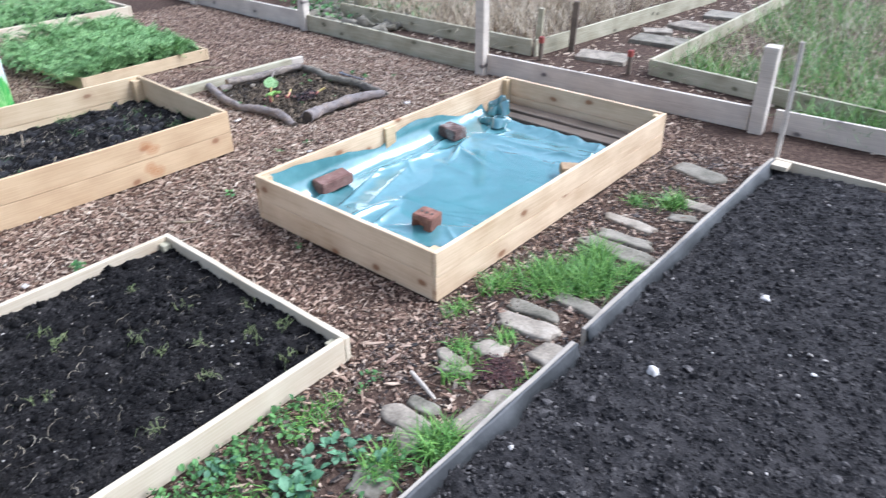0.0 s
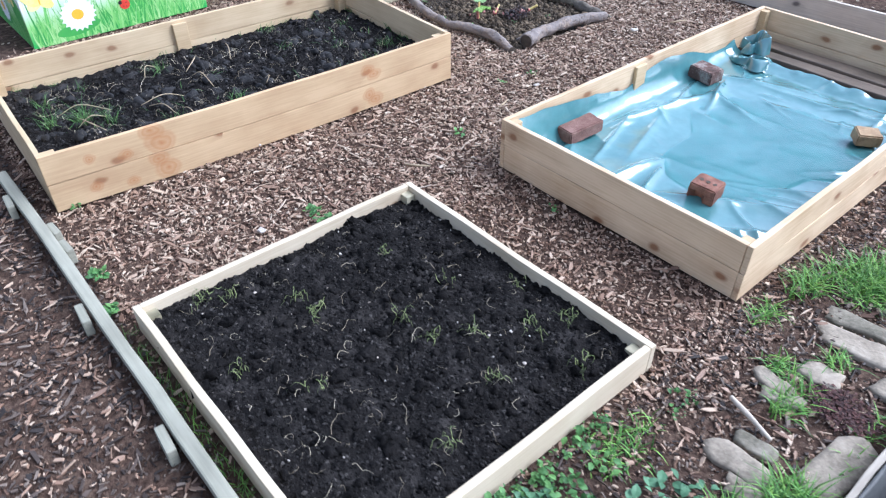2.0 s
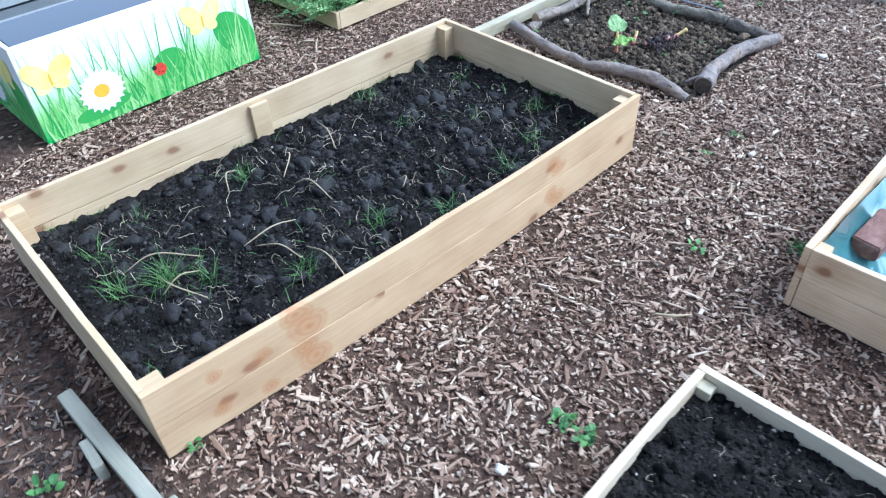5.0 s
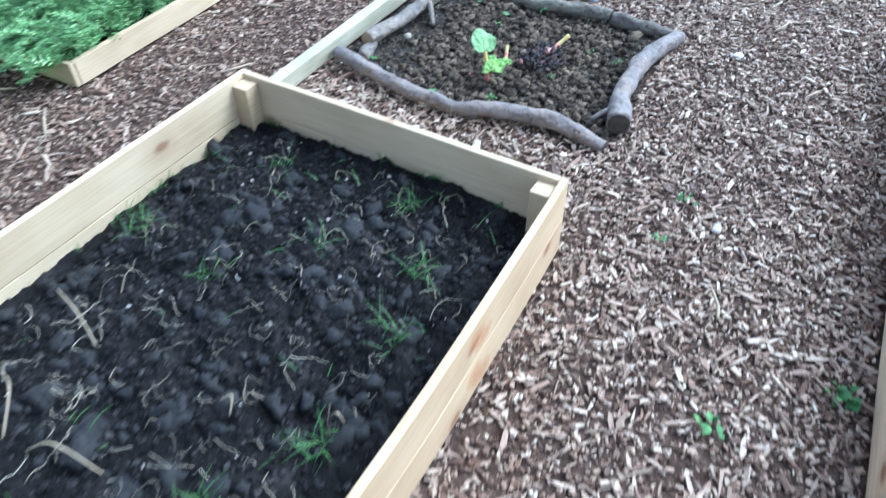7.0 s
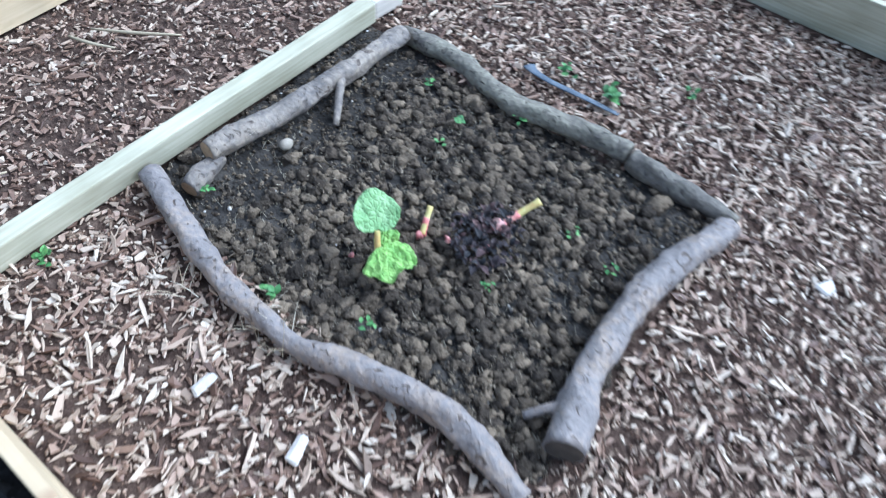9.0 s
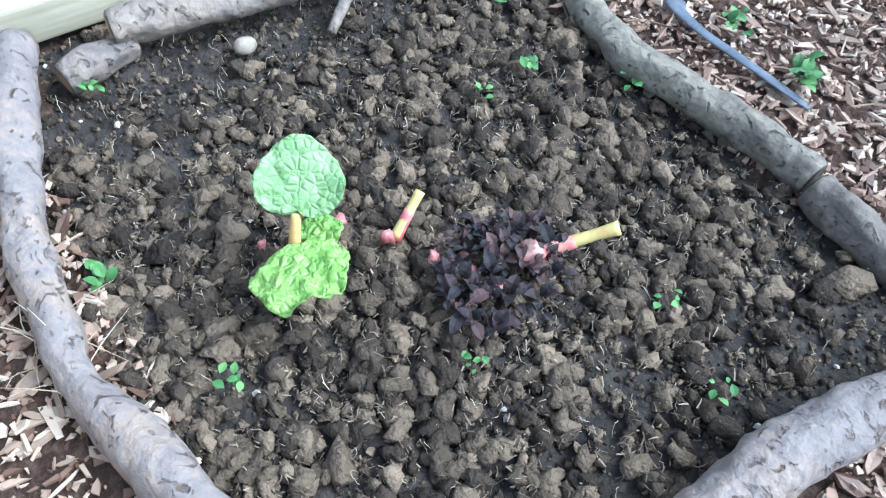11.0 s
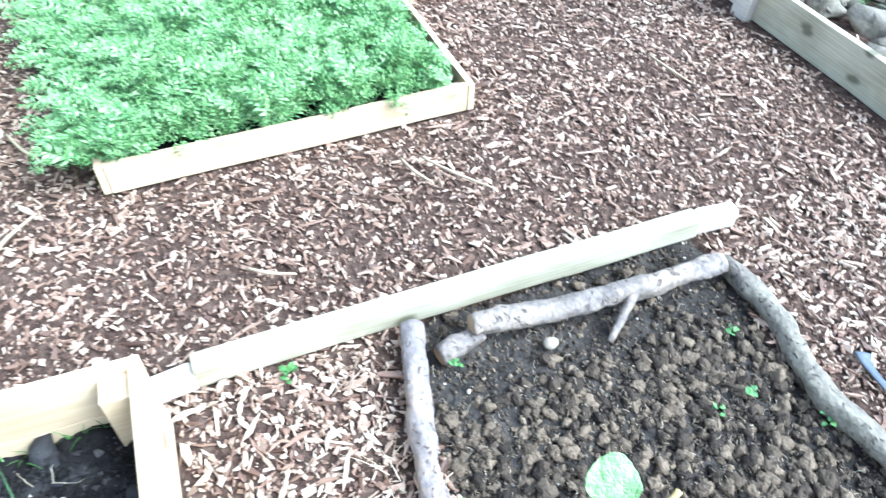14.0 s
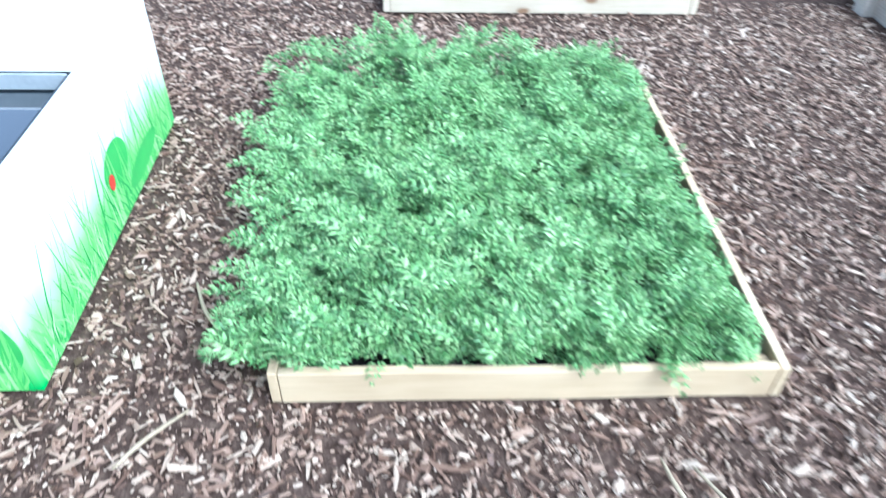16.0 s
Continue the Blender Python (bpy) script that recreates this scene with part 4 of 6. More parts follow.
# the long side rides up the board, higher at the near end and where it is bunched
wall = np.clip((TX0 + 0.10 - gx) / 0.10, 0, 1)
rim = 0.245 - 0.055 * np.clip((gy - 2.15) / 0.5, 0, 1) - 0.05 * np.exp(-(((gy - 2.80) / 0.12) ** 2)) + 0.03 * np.exp(-(((gy - 3.15) / 0.16) ** 2)) - 0.085 * np.clip((gy - 3.4) / 0.3, 0, 1) + 0.012 * fbm(gy, gx, 0.12, 2, 50)
z = z + (rim - 0.05) * wall**1.6
v[:, 0] = np.where(wall > 0, TX0 + 0.012 + (gx - TX0 - 0.012) * (1 - 0.6 * wall), gx)
near_end = np.clip((TY0 + 0.08 - gy) / 0.08, 0, 1)
z = z + 0.05 * near_end**1.5 * np.clip((gx - TX0) / 0.3, 0.0, 1)
far_end = np.clip((gy - (TY1 - 0.10)) / 0.10, 0, 1)
z = z + 0.025 * far_end * (1 + fbm(gx, gy, 0.1, 2, 51))
v[:, 2] = z
tarp = thing("plastic_sheet", "creased glossy teal plastic sheet lining the pine bed", "plastic sheet")
part("sheet", mesh_np("sheet", v, f, M_TARP, True), None, tarp)


def bunch(name, base, height, radius, petals, seed, parent):
    """A bunched-up corner of the sheet: a fluted, drooping ruffle."""
    nu, nv = 56, 16
    u, w = np.meshgrid(np.linspace(0, 2 * np.pi, nu), np.linspace(0, 1, nv), indexing="ij")
    r = radius * (0.35 + 0.65 * w) * (1 + 0.32 * np.sin(petals * u + 2 * w + seed) + 0.12 * np.sin(2 * petals * u + seed))
    hz = height * np.sin(np.pi * (0.12 + 0.8 * w)) * (0.75 + 0.25 * np.sin(u + seed))
    vv = np.stack([base[0] + r * np.cos(u), base[1] + r * np.sin(u) * 0.8, base[2] + hz], -1).reshape(-1, 3)
    a = (np.arange(nu - 1)[:, None] * nv + np.arange(nv - 1)[None]).ravel()
    part(name, mesh_np(name, vv, np.stack([a, a + nv, a + nv + 1, a + 1], 1), M_TARP, True), None, parent)


bunch("bunched_corner", (-2.585, 3.96, 0.07), 0.15, 0.085, 4, 0.6, tarp)
bunch("bunched_fold", (-2.52, 3.84, 0.05), 0.075, 0.12, 3, 2.1, tarp)
bunch("bunched_fold", (-1.475, 4.10, 0.12), 0.08, 0.04, 3, 4.1, tarp)
bunch("bunched_fold", (-1.475, 2.10, 0.07), 0.07, 0.038, 3, 1.1, tarp)
for k, (cx, cy, rx, ry, lv) in enumerate(((-1.96, 2.98, 0.42, 0.58, 0.050),)):
    a = np.linspace(0, 2 * np.pi, 40, endpoint=False)
    rr = 1 + 0.16 * np.sin(3 * a + k) + 0.1 * np.sin(5 * a + 2 * k)
    bm = bmesh.new()
    bm.faces.new([bm.verts.new((cx + rx * q * math.cos(t), cy + ry * q * math.sin(t), lv)) for t, q in zip(a, rr)])
    ob = solo("puddle", bm, M_WATER, "shallow rainwater puddle on the teal sheet", "puddle")
    ob.visible_shadow = False


def brick(m, mat, label, notch=False, holes=True, size=(0.215, 0.1025, 0.065)):
    """A clay brick, with dark discs on top for shaded cores, and a broken end where wanted."""
    sx, sy, sz = size
    ob = thing("brick", label, "brick", m, group="bricks holding the sheet")
    bm = bmesh.new()
    bmesh.ops.create_cube(bm, size=1)
    for q in bm.verts:
        q.co = (q.co.x * sx, q.co.y * sy, (q.co.z + 0.5) * sz)
    bmesh.ops.bevel(bm, geom=bm.edges[:], offset=0.006, segments=2, affect="EDGES")
    bmesh.ops.subdivide_edges(bm, edges=[e for e in bm.edges if e.calc_length() > 0.05], cuts=5, use_grid_fill=True)
    for q in bm.verts:
        q.co += q.normal * 0.004 * noise.noise(q.co * 40 + Vector((sx * 90, 0, 0)))
        if notch and q.co.y < -sy * 0.2 and abs(q.co.x + 0.01) < 0.028 and q.co.z < sz * 0.55:
            q.co.y += 0.03
    part("block", bm, mat, ob)
    if holes:
        # no core is cut: a thin dark disc paints the shade inside each hole
        for dx in (-0.055, 0.0, 0.055):
            h = bmesh.new()
            bmesh.ops.create_cone(h, cap_ends=True, segments=14, radius1=0.010, radius2=0.010, depth=0.004)
            part("core_hole", h, M_CUT_AND_HOLE, ob, "dark disc painted for the shade in a core hole", pose(dx * sx / 0.215, 0, sz - 0.0005))
    return ob


brick(pose(-2.628, 2.342, 0.064, 2, -2, 86), M_BRICK, "smooth red brick weighing down the teal sheet", holes=False, size=(0.234, 0.104, 0.072))
brick(pose(-1.875, 2.34, 0.055, 0, 3, 8), M_BRICK_ORANGE, "broken half brick with core holes on the teal sheet", True, True, (0.125, 0.115, 0.085))
brick(pose(-2.585, 3.42, 0.068, 1, 2, -4), M_BRICK_DIRTY, "dark sooty brick weighing down the teal sheet", holes=False, size=(0.16, 0.12, 0.075))
brick(pose(-1.62, 3.40, 0.060, 4, 2, 40), M_CUT_TAN, "tan half brick on the teal sheet", holes=False, size=(0.12, 0.10, 0.065))
for k, (y, h, w) in enumerate(((4.01, 0.085, 0.10), (4.14, 0.115, 0.12))):
    solo("loose_board", board_bm(1.24, w, h - k * 0.02, 0.008, 8, 0.006, k + 31), M_DARK_TIMBER,
         "dark wet board lying across the end of the bed", "board", pose(BLUE[0] + 0.055, y, 0.0))
solo("bed_earth", mesh_np("bed_earth", *sheet_np(BLUE[0] + 0.026, BLUE[1] - 0.026, BLUE[2] + 0.026, BLUE[3] - 0.026, 0.05, lambda x, y: -0.004 + 0.004 * fbm(x, y, 0.2, 2, 60)), M_SOIL_DARK, True), None, "dark earth under the teal sheet", "soil", kind="stuff")


# ---- log edging and plank round the rhubarb ----
def log(label, points, radii, mat, seed, cut=M_CUT_AND_HOLE, branch=None, count=30):
    ob = thing("log", label, "log", group="log edging of the rhubarb bed")
    stem = part("trunk", tube_bm(points, radii, count, 24, 0.28, seed), mat, ob, smooth=True)
    for end, nxt, r in ((points[0], points[1], radii[0]), (points[-1], points[-2], radii[-1])):
        d = (Vector(end) - Vector(nxt)).normalized()
        bm = bmesh.new()
        bmesh.ops.create_circle(bm, cap_ends=True, segments=14, radius=r * 0.9)
        q = d.to_track_quat("Z", "Y").to_matrix().to_4x4()
        part("sawn_end", bm, cut, ob, "dark sawn log end", Matrix.Translation(Vector(end) + d * 0.002) @ q)
    if branch:
        part("side_branch", tube_bm(branch, [0.016, 0.012, 0.009], 10, 10, 0.15, seed + 3), mat, ob, smooth=True)
    return ob


log("crooked grey barked log edging the rhubarb bed", [(-4.965, 3.034, 0.04), (-4.85, 2.998, 0.042), (-4.713, 2.958, 0.040), (-4.595, 2.926, 0.036), (-4.503, 2.914, 0.034), (-4.409, 2.912, 0.032), (-4.325, 2.906, 0.028), (-4.218, 2.936, 0.036), (-4.11, 2.962, 0.037), (-4.005, 2.982, 0.036), (-3.915, 2.984, 0.030), (-3.83, 2.962, 0.022), (-3.735, 2.945, 0.012)],
    [0.032, 0.031, 0.031, 0.029, 0.028, 0.028, 0.024, 0.032, 0.031, 0.034, 0.033, 0.030, 0.025], M_BARK, 1.0, count=90)
log("short bent grey log with a sawn end", [(-3.722, 3.068, 0.045), (-3.748, 3.15, 0.044), (-3.772, 3.28, 0.040), (-3.778, 3.42, 0.038), (-3.779, 3.50, 0.040), (-3.768, 3.59, 0.042), (-3.738, 3.71, 0.040), (-3.694, 3.86, 0.034)],
    [0.047, 0.046, 0.037, 0.035, 0.041, 0.038, 0.037, 0.033], M_BARK, 5.0, branch=[(-3.76, 3.16, 0.045), (-3.80, 3.13, 0.035), (-3.835, 3.095, 0.012)], count=60)
log("thin brown log with a side branch", [(-4.905, 3.175, 0.052), (-4.895, 3.27, 0.046), (-4.876, 3.42, 0.040), (-4.866, 3.55, 0.04), (-4.853, 3.66, 0.04), (-4.852, 3.80, 0.04), (-4.850, 3.93, 0.036)],
    [0.031, 0.032, 0.030, 0.029, 0.033, 0.029, 0.029], M_BARK_BROWN, 9.0, M_CUT_TAN, [(-4.850, 3.64, 0.050), (-4.80, 3.575, 0.034), (-4.752, 3.505, 0.004)], count=60)
log("splintered stub of a broken log", [(-4.868, 3.072, 0.018), (-4.880, 3.13, 0.022), (-4.893, 3.20, 0.018)], [0.027, 0.028, 0.022], M_BARK_BROWN, 12.0, M_CUT_TAN, count=18)
log("half buried mossy slab of a log", [(-4.865, 3.955, 0.014), (-4.76, 3.965, 0.016), (-4.63, 3.958, 0.014), (-4.50, 3.925, 0.012), (-4.39, 3.903, 0.016), (-4.295, 3.918, 0.018), (-4.156, 3.942, 0.018), (-4.034, 3.948, 0.016)],
    [0.026, 0.032, 0.031, 0.029, 0.033, 0.034, 0.033, 0.031], M_BARK_MOSSY, 15.0, count=60)
log("broken end piece of the half buried log", [(-4.020, 3.936, 0.014), (-3.93, 3.926, 0.012), (-3.83, 3.928, 0.004), (-3.69, 3.925, -0.008)],
    [0.033, 0.033, 0.031, 0.025], M_BARK_MOSSY, 18.0, count=30)
plank = thing("edging_plank", "pale mossy square timber edging beside the rhubarb", "timber edging")
part("beam", board_bm(1.46, 0.055, 0.075, 0.006, 10, 0.003, 41), M_MOSSY, plank, m=pose(-5.040, 2.497, 0, 0, 0, 88.9))
part("end_block", board_bm(0.13, 0.05, 0.07, 0.008, 3, 0.004, 42), M_GREY_TIMBER, plank, m=pose(-5.016, 3.962, 0.002, 0, 0, 84))
part("end_block", board_bm(0.125, 0.05, 0.055, 0.006, 3, 0.003, 43), M_GREY_TIMBER, plank, m=pose(-5.02, 2.373, 0, 0, 0, 96))
solo("plastic_strip", tube_bm([(-4.47, 4.095, 0.010), (-4.44, 4.078, 0.014), (-4.376, 4.072, 0.012), (-4.26, 4.079, 0.010), (-4.14, 4.086, 0.006)], [0.022, 0.014, 0.012, 0.011, 0.009], 22, 8, 0.1, 2, 0.25), M_HOSE, "faded blue plastic strip lying in the chips", "plastic strip", smooth=True)
bm = bmesh.new()
bmesh.ops.create_uvsphere(bm, u_segments=16, v_segments=10, radius=0.019)
for q in bm.verts:
    q.co = Vector((q.co.x * 0.9, q.co.y * 1.1, q.co.z * 0.75)) * (1 + 0.12 * noise.noise(q.co * 60))
solo("stone", bm, M_STONE, "round tan stone lying on brown soil", "stone", pose(-4.808, 3.362, 0.0), smooth=True)



# ---- rhubarb ----
def big_leaf(name, mat, parent, m, size, seed, lobes, crumple, cup, wide=1.0, notch=0.25):
    """A broad heart-shaped leaf with raised veins and a wavy rim; its stalk joins at the origin, its tip lies along +x."""
    nr, na = 18, 72
    verts, faces = [], []
    for i in range(nr + 1):
        s = i / nr
        for j in range(na):
            a = -math.pi + 2 * math.pi * j / na
            back = max(0.0, (abs(a) - 2.1) / (math.pi - 2.1))
            edge = (1 - notch * 2.2 * back**1.5) * (1 + 0.05 * math.sin(lobes * a + seed) + 0.014 * math.sin(15 * a + seed * 3))
            x = size * (0.62 * s * edge * math.cos(a) + 0.42 * s)
            y = size * 0.60 * s * edge * math.sin(a) * wide
            vein = abs(math.sin(3.5 * a)) ** 0.5
            zz = cup * size * s * s + crumple * size * (0.5 * vein * s + noise.noise(Vector((x, y, seed)) * (6 / size)) * s + 0.45 * noise.noise(Vector((x, y, seed + 4)) * (17 / size)) * s) + 0.035 * size * s**3 * math.sin(lobes * a * 1.0 + seed)
            verts.append((x, y, zz - 0.16 * size * s * s * max(0, math.cos(a))))
    for i in range(nr):
        for j in range(na):
            k, nx = i * na + j, i * na + (j + 1) % na
            faces.append((k, nx, nx + na, k + na))
    me = mesh_np(name, verts, faces, mat, True)
    ob = part(name, me, None, parent, m=m)
    so = ob.modifiers.new("thick", "SOLIDIFY")
    so.thickness = 0.0012
    return ob


rhubarb = thing("rhubarb_plant", "young rhubarb with two crinkled light green leaves", "rhubarb", pose(-4.348, 3.205, 0))
part("stalk", tube_bm([(0.018, -0.004, -0.01), (0.012, 0.0, 0.035), (0.002, 0.010, 0.075), (-0.009, 0.023, 0.106)], [0.0105, 0.0095, 0.008, 0.007], 16, 12, 0.06), M_STALK, rhubarb, "yellow stalk reddening at the base", smooth=True)
part("stalk", tube_bm([(0.020, -0.014, 0.0), (0.020, -0.017, 0.035), (0.016, -0.018, 0.070)], [0.010, 0.009, 0.007], 10, 10, 0.06), M_STALK_RED, rhubarb, smooth=True)


def facing(x, y, z, tip, side):
    """A leaf's place: its tip along tip, its right-hand rim along side."""
    tx = Vector(tip).normalized()
    tz = tx.cross(-Vector(side)).normalized()
    m = Matrix((tx, tz.cross(tx), tz)).transposed().to_4x4()
    m.translation = (x, y, z)
    return m


big_leaf("leaf", M_LEAF_A, rhubarb, facing(-0.008, 0.023, 0.102, (-0.054, 0.048, 0.074), (0.068, 0.096, -0.022)), 0.097, 1.3, 4, 0.06, 0.05, 0.96, 0.22)
big_leaf("leaf", M_LEAF_B, rhubarb, facing(0.012, -0.006, 0.080, (0.080, -0.012, 0.012), (0.05, 0.10, 0.01)), 0.103, 4.2, 5, 0.13, 0.10, 1.06, 0.34)
big_leaf("leaf", M_LEAF_B, rhubarb, facing(0.002, 0.018, 0.048, (0.006, 0.06, 0.016), (0.05, 0.0, -0.01)), 0.058, 2.7, 5, 0.14, 0.12, 0.8, 0.3)


def bud(parent, x, y, zz, r, name="bud"):
    vv, ff = lumps_np(np.array([[x, y, zz]]), np.array([r * 0.8]), True, 1.25)
    part(name, mesh_np(name, vv, ff, M_BUD, True), None, parent)


bud(rhubarb, -0.058, -0.021, 0.008, 0.009)
bud(rhubarb, -0.030, 0.090, 0.012, 0.012)
crown = thing("cut_rhubarb", "dark red rotting rhubarb crown with cut stalks", "rhubarb", pose(-4.19, 3.46, 0))
part("cut_stalk", tube_bm([(0.022, 0.045, 0.014), (0.038, 0.078, 0.030), (0.055, 0.110, 0.046), (0.070, 0.136, 0.060)], [0.011, 0.0095, 0.0085, 0.0105], 14, 12, 0.14), M_STALK, crown, "pale cut stalk end", smooth=True)
part("cut_stalk", tube_bm([(-0.124, -0.108, 0.004), (-0.132, -0.085, 0.024), (-0.143, -0.052, 0.050)], [0.009, 0.0075, 0.0075], 12, 10, 0.08), M_STALK, crown, "pale cut stalk end", smooth=True)
part("stalk_base", tube_bm([(0.018, 0.037, 0.012), (0.030, 0.062, 0.022), (0.042, 0.086, 0.033)], [0.0122, 0.0106, 0.0098], 8, 12, 0.0), M_STALK_RED, crown, "pink base of a cut stalk", smooth=True)
part("stalk_base", tube_bm([(-0.123, -0.110, 0.0), (-0.129, -0.093, 0.016), (-0.135, -0.076, 0.031)], [0.0098, 0.0086, 0.0082], 8, 10, 0.0), M_STALK_RED, crown, "pink base of a cut stalk", smooth=True)
n = 64
a, r = RNG.uniform(0, 6.28, n), 0.055 * np.sqrt(RNG.rand(n))
v, f = leaves(np.stack([r * np.cos(a) + 0.004, r * np.sin(a) + 0.03, 0.016 + RNG.rand(n) * 0.022], -1), 0.010 + 0.022 * RNG.rand(n) ** 1.6, (-1.3, 0.9), 0.9, 1.8)
part("shrivelled_leaf", mesh_np("shrivelled_leaf", v, f, M_SHRIVEL), None, crown, "shrivelled reddish brown leaves")
for x, y, zz, r in ((0.012, 0.028, 0.018, 0.019), (-0.028, 0.03, 0.014, 0.014), (-0.125, -0.118, 0.008, 0.013), (-0.062, -0.085, 0.009, 0.012), (0.03, -0.045, 0.007, 0.012), (-0.012, -0.055, 0.008, 0.010), (0.0, -0.02, 0.01, 0.011)):
    bud(crown, x, y, zz, r)
n = 230
a, r = RNG.uniform(0, 6.28, n), 0.095 * np.sqrt(RNG.rand(n))
v, f = leaves(np.stack([0.95 * r * np.cos(a) + 0.012, r * np.sin(a) - 0.03, 0.012 + RNG.rand(n) * 0.02], -1), 0.010 + 0.024 * RNG.rand(n) ** 2, (-1.2, 0.9), 0.85, 1.7)
part("dead_leaf_litter", mesh_np("dead_leaf_litter", v, f, M_ROT), None, crown)


# ---- small plants ----
def tuft(name, label, x, y, zz, count, length, spread, mat=M_GRASS, lean=0.6, width=0.004):
    a, r = RNG.uniform(0, 6.28, count), spread * np.sqrt(RNG.rand(count))
    p = np.stack([x + r * np.cos(a), y + r * np.sin(a), np.full(count, zz)], -1)
    v, f = blades(p, length * RNG.uniform(0.5, 1.2, count), np.full(count, width), RNG.uniform(0.1, lean, count), RNG.uniform(0.1, 0.7, count))
    ob = thing(name, label, "grass")
    tagged(part("foliage", mesh_np("foliage", v, f, mat), None, ob), kind="stuff")
    return ob


def sprig(label, x, y, zz, count, size, mat=M_WEED, spread=0.03):
    a, r = RNG.uniform(0, 6.28, count), spread * np.sqrt(RNG.rand(count))
    p = np.stack([x + r * np.cos(a), y + r * np.sin(a), zz + RNG.rand(count) * size * 0.6], -1)
    v, f = leaves(p, size * RNG.uniform(0.6, 1.2, count))
    ob = thing("weed", label, "weed")
    tagged(part("foliage", mesh_np("foliage", v, f, mat), None, ob), kind="stuff")
    return ob


def tall_z(x, y):
    q = TALL_M.inverted() @ Vector((x, y, 0))
    return float(soil_tall(np.array([q.x]), np.array([q.y]))[0])


for x, y, c, ln in ((-4.724, 0.957, 34, 0.09), (-4.042, 0.764, 60, 0.08), (-4.05, 1.13, 34, 0.07), (-4.376, 0.40, 80, 0.13), (-4.0, 1.98, 26, 0.08), (-3.923, 1.40, 22, 0.08), (-4.811, 1.756, 26, 0.07), (-4.158, 2.24, 30, 0.07), (-4.26, 0.50, 34, 0.1),
                 (-4.70, 0.29, 26, 0.09), (-4.82, 0.50, 20, 0.08), (-4.5, 1.7, 14, 0.08), (-4.3, 1.95, 18, 0.09), (-4.62, 2.2, 16, 0.07), (-3.95, 1.75, 16, 0.09), (-4.45, 0.25, 34, 0.12)):
    tuft("grass_tuft", "small green grass tuft growing in dark soil", x, y, tall_z(x, y) - 0.004, c, ln, 0.045, M_GRASS_THIN, lean=0.95, width=0.003)
STRAWS = [(-4.325, 0.943, -4.302, 0.684), (-4.277, 0.718, -4.087, 0.789), (-4.112, 0.835, -3.832, 0.827), (-4.753, 1.195, -4.581, 1.066), (-4.505, 1.07, -4.314, 1.111), (-4.863, 1.462, -4.609, 1.369), (-4.21, 1.374, -4.158, 1.363),
          (-3.95, 1.482, -3.908, 1.48), (-4.801, 0.966, -4.667, 0.85), (-4.40, 0.386, -4.18, 0.45), (-4.315, 0.35, -4.318, 0.50), (-4.55, 0.32, -4.40, 0.55)]
for k, (x0, y0, x1, y1) in enumerate(STRAWS):
    za, zb = tall_z(x0, y0), tall_z(x1, y1)
    mx, my = (x0 + x1) / 2 + RNG.uniform(-0.03, 0.03), (y0 + y1) / 2 + RNG.uniform(-0.03, 0.03)
    solo("dry_stalk", tube_bm([(x0, y0, za + 0.012), (mx, my, max(za, zb) + 0.045), (x1, y1, zb + 0.014)], [0.0018, 0.0030, 0.0022], 12, 7, 0.1, k), M_STRAW, "bent dry straw stalk lying on dark soil", "straw", group="dry stalks", smooth=True)


def litter(name, label, rect, fn, count, length, mat=M_STRAW, m=None, width=0.0022):
    """Loose thin dry fibres, joined."""
    x0, x1, y0, y1 = rect
    x, y = RNG.uniform(x0, x1, count), RNG.uniform(y0, y1, count)
    p = np.stack([x, y, fn(x, y) + 0.014], -1)
    v, f = blades(p, length * RNG.uniform(0.4, 1.4, count), np.full(count, width), RNG.uniform(0.75, 0.95, count), RNG.uniform(0.0, 0.5, count))
    solo(name, mesh_np(name, v, f, mat), None, label, "plant litter", m, kind="stuff")


def curls(x, y, fn, length, width, wander=0.9, steps=8, lift=0.010):
    """Thin curling strands lying on the soil, joined."""
    n = len(x)
    ang, bend = RNG.uniform(0, 6.28, n), RNG.normal(0, wander * 0.5, n)
    ln = length * RNG.uniform(0.4, 1.3, n) / steps
    pts = []
    for k in range(steps + 1):
        pts.append(np.stack([x, y, fn(x, y) + lift * (0.5 + np.sin(np.pi * k / steps)) * RNG.uniform(0.6, 1.3, n), ang], -1))
        ang = ang + bend + RNG.normal(0, wander * 0.45, n)
        x, y = x + ln * np.cos(ang), y + ln * np.sin(ang)
    verts = np.zeros((n, 2 * (steps + 1), 3))
    for k, p in enumerate(pts):
        w = width * (1 - 0.6 * k / steps) / 2
        for side, sg in ((0, -1), (1, 1)):
            verts[:, 2 * k + side] = p[:, :3] + sg * w * np.stack([-np.sin(p[:, 3]), np.cos(p[:, 3]), np.full(n, 0.5)], -1)
    f = np.array([[2 * k, 2 * k + 1, 2 * k + 3, 2 * k + 2] for k in range(steps)])
    return verts.reshape(-1, 3), (f[None] + (np.arange(n) * 2 * (steps + 1))[:, None, None]).reshape(-1, 4)


def strewn(rect, n, edge=0.06):
    return RNG.uniform(rect[0] + edge, rect[1] - edge, n), RNG.uniform(rect[2] + edge, rect[3] - edge, n)


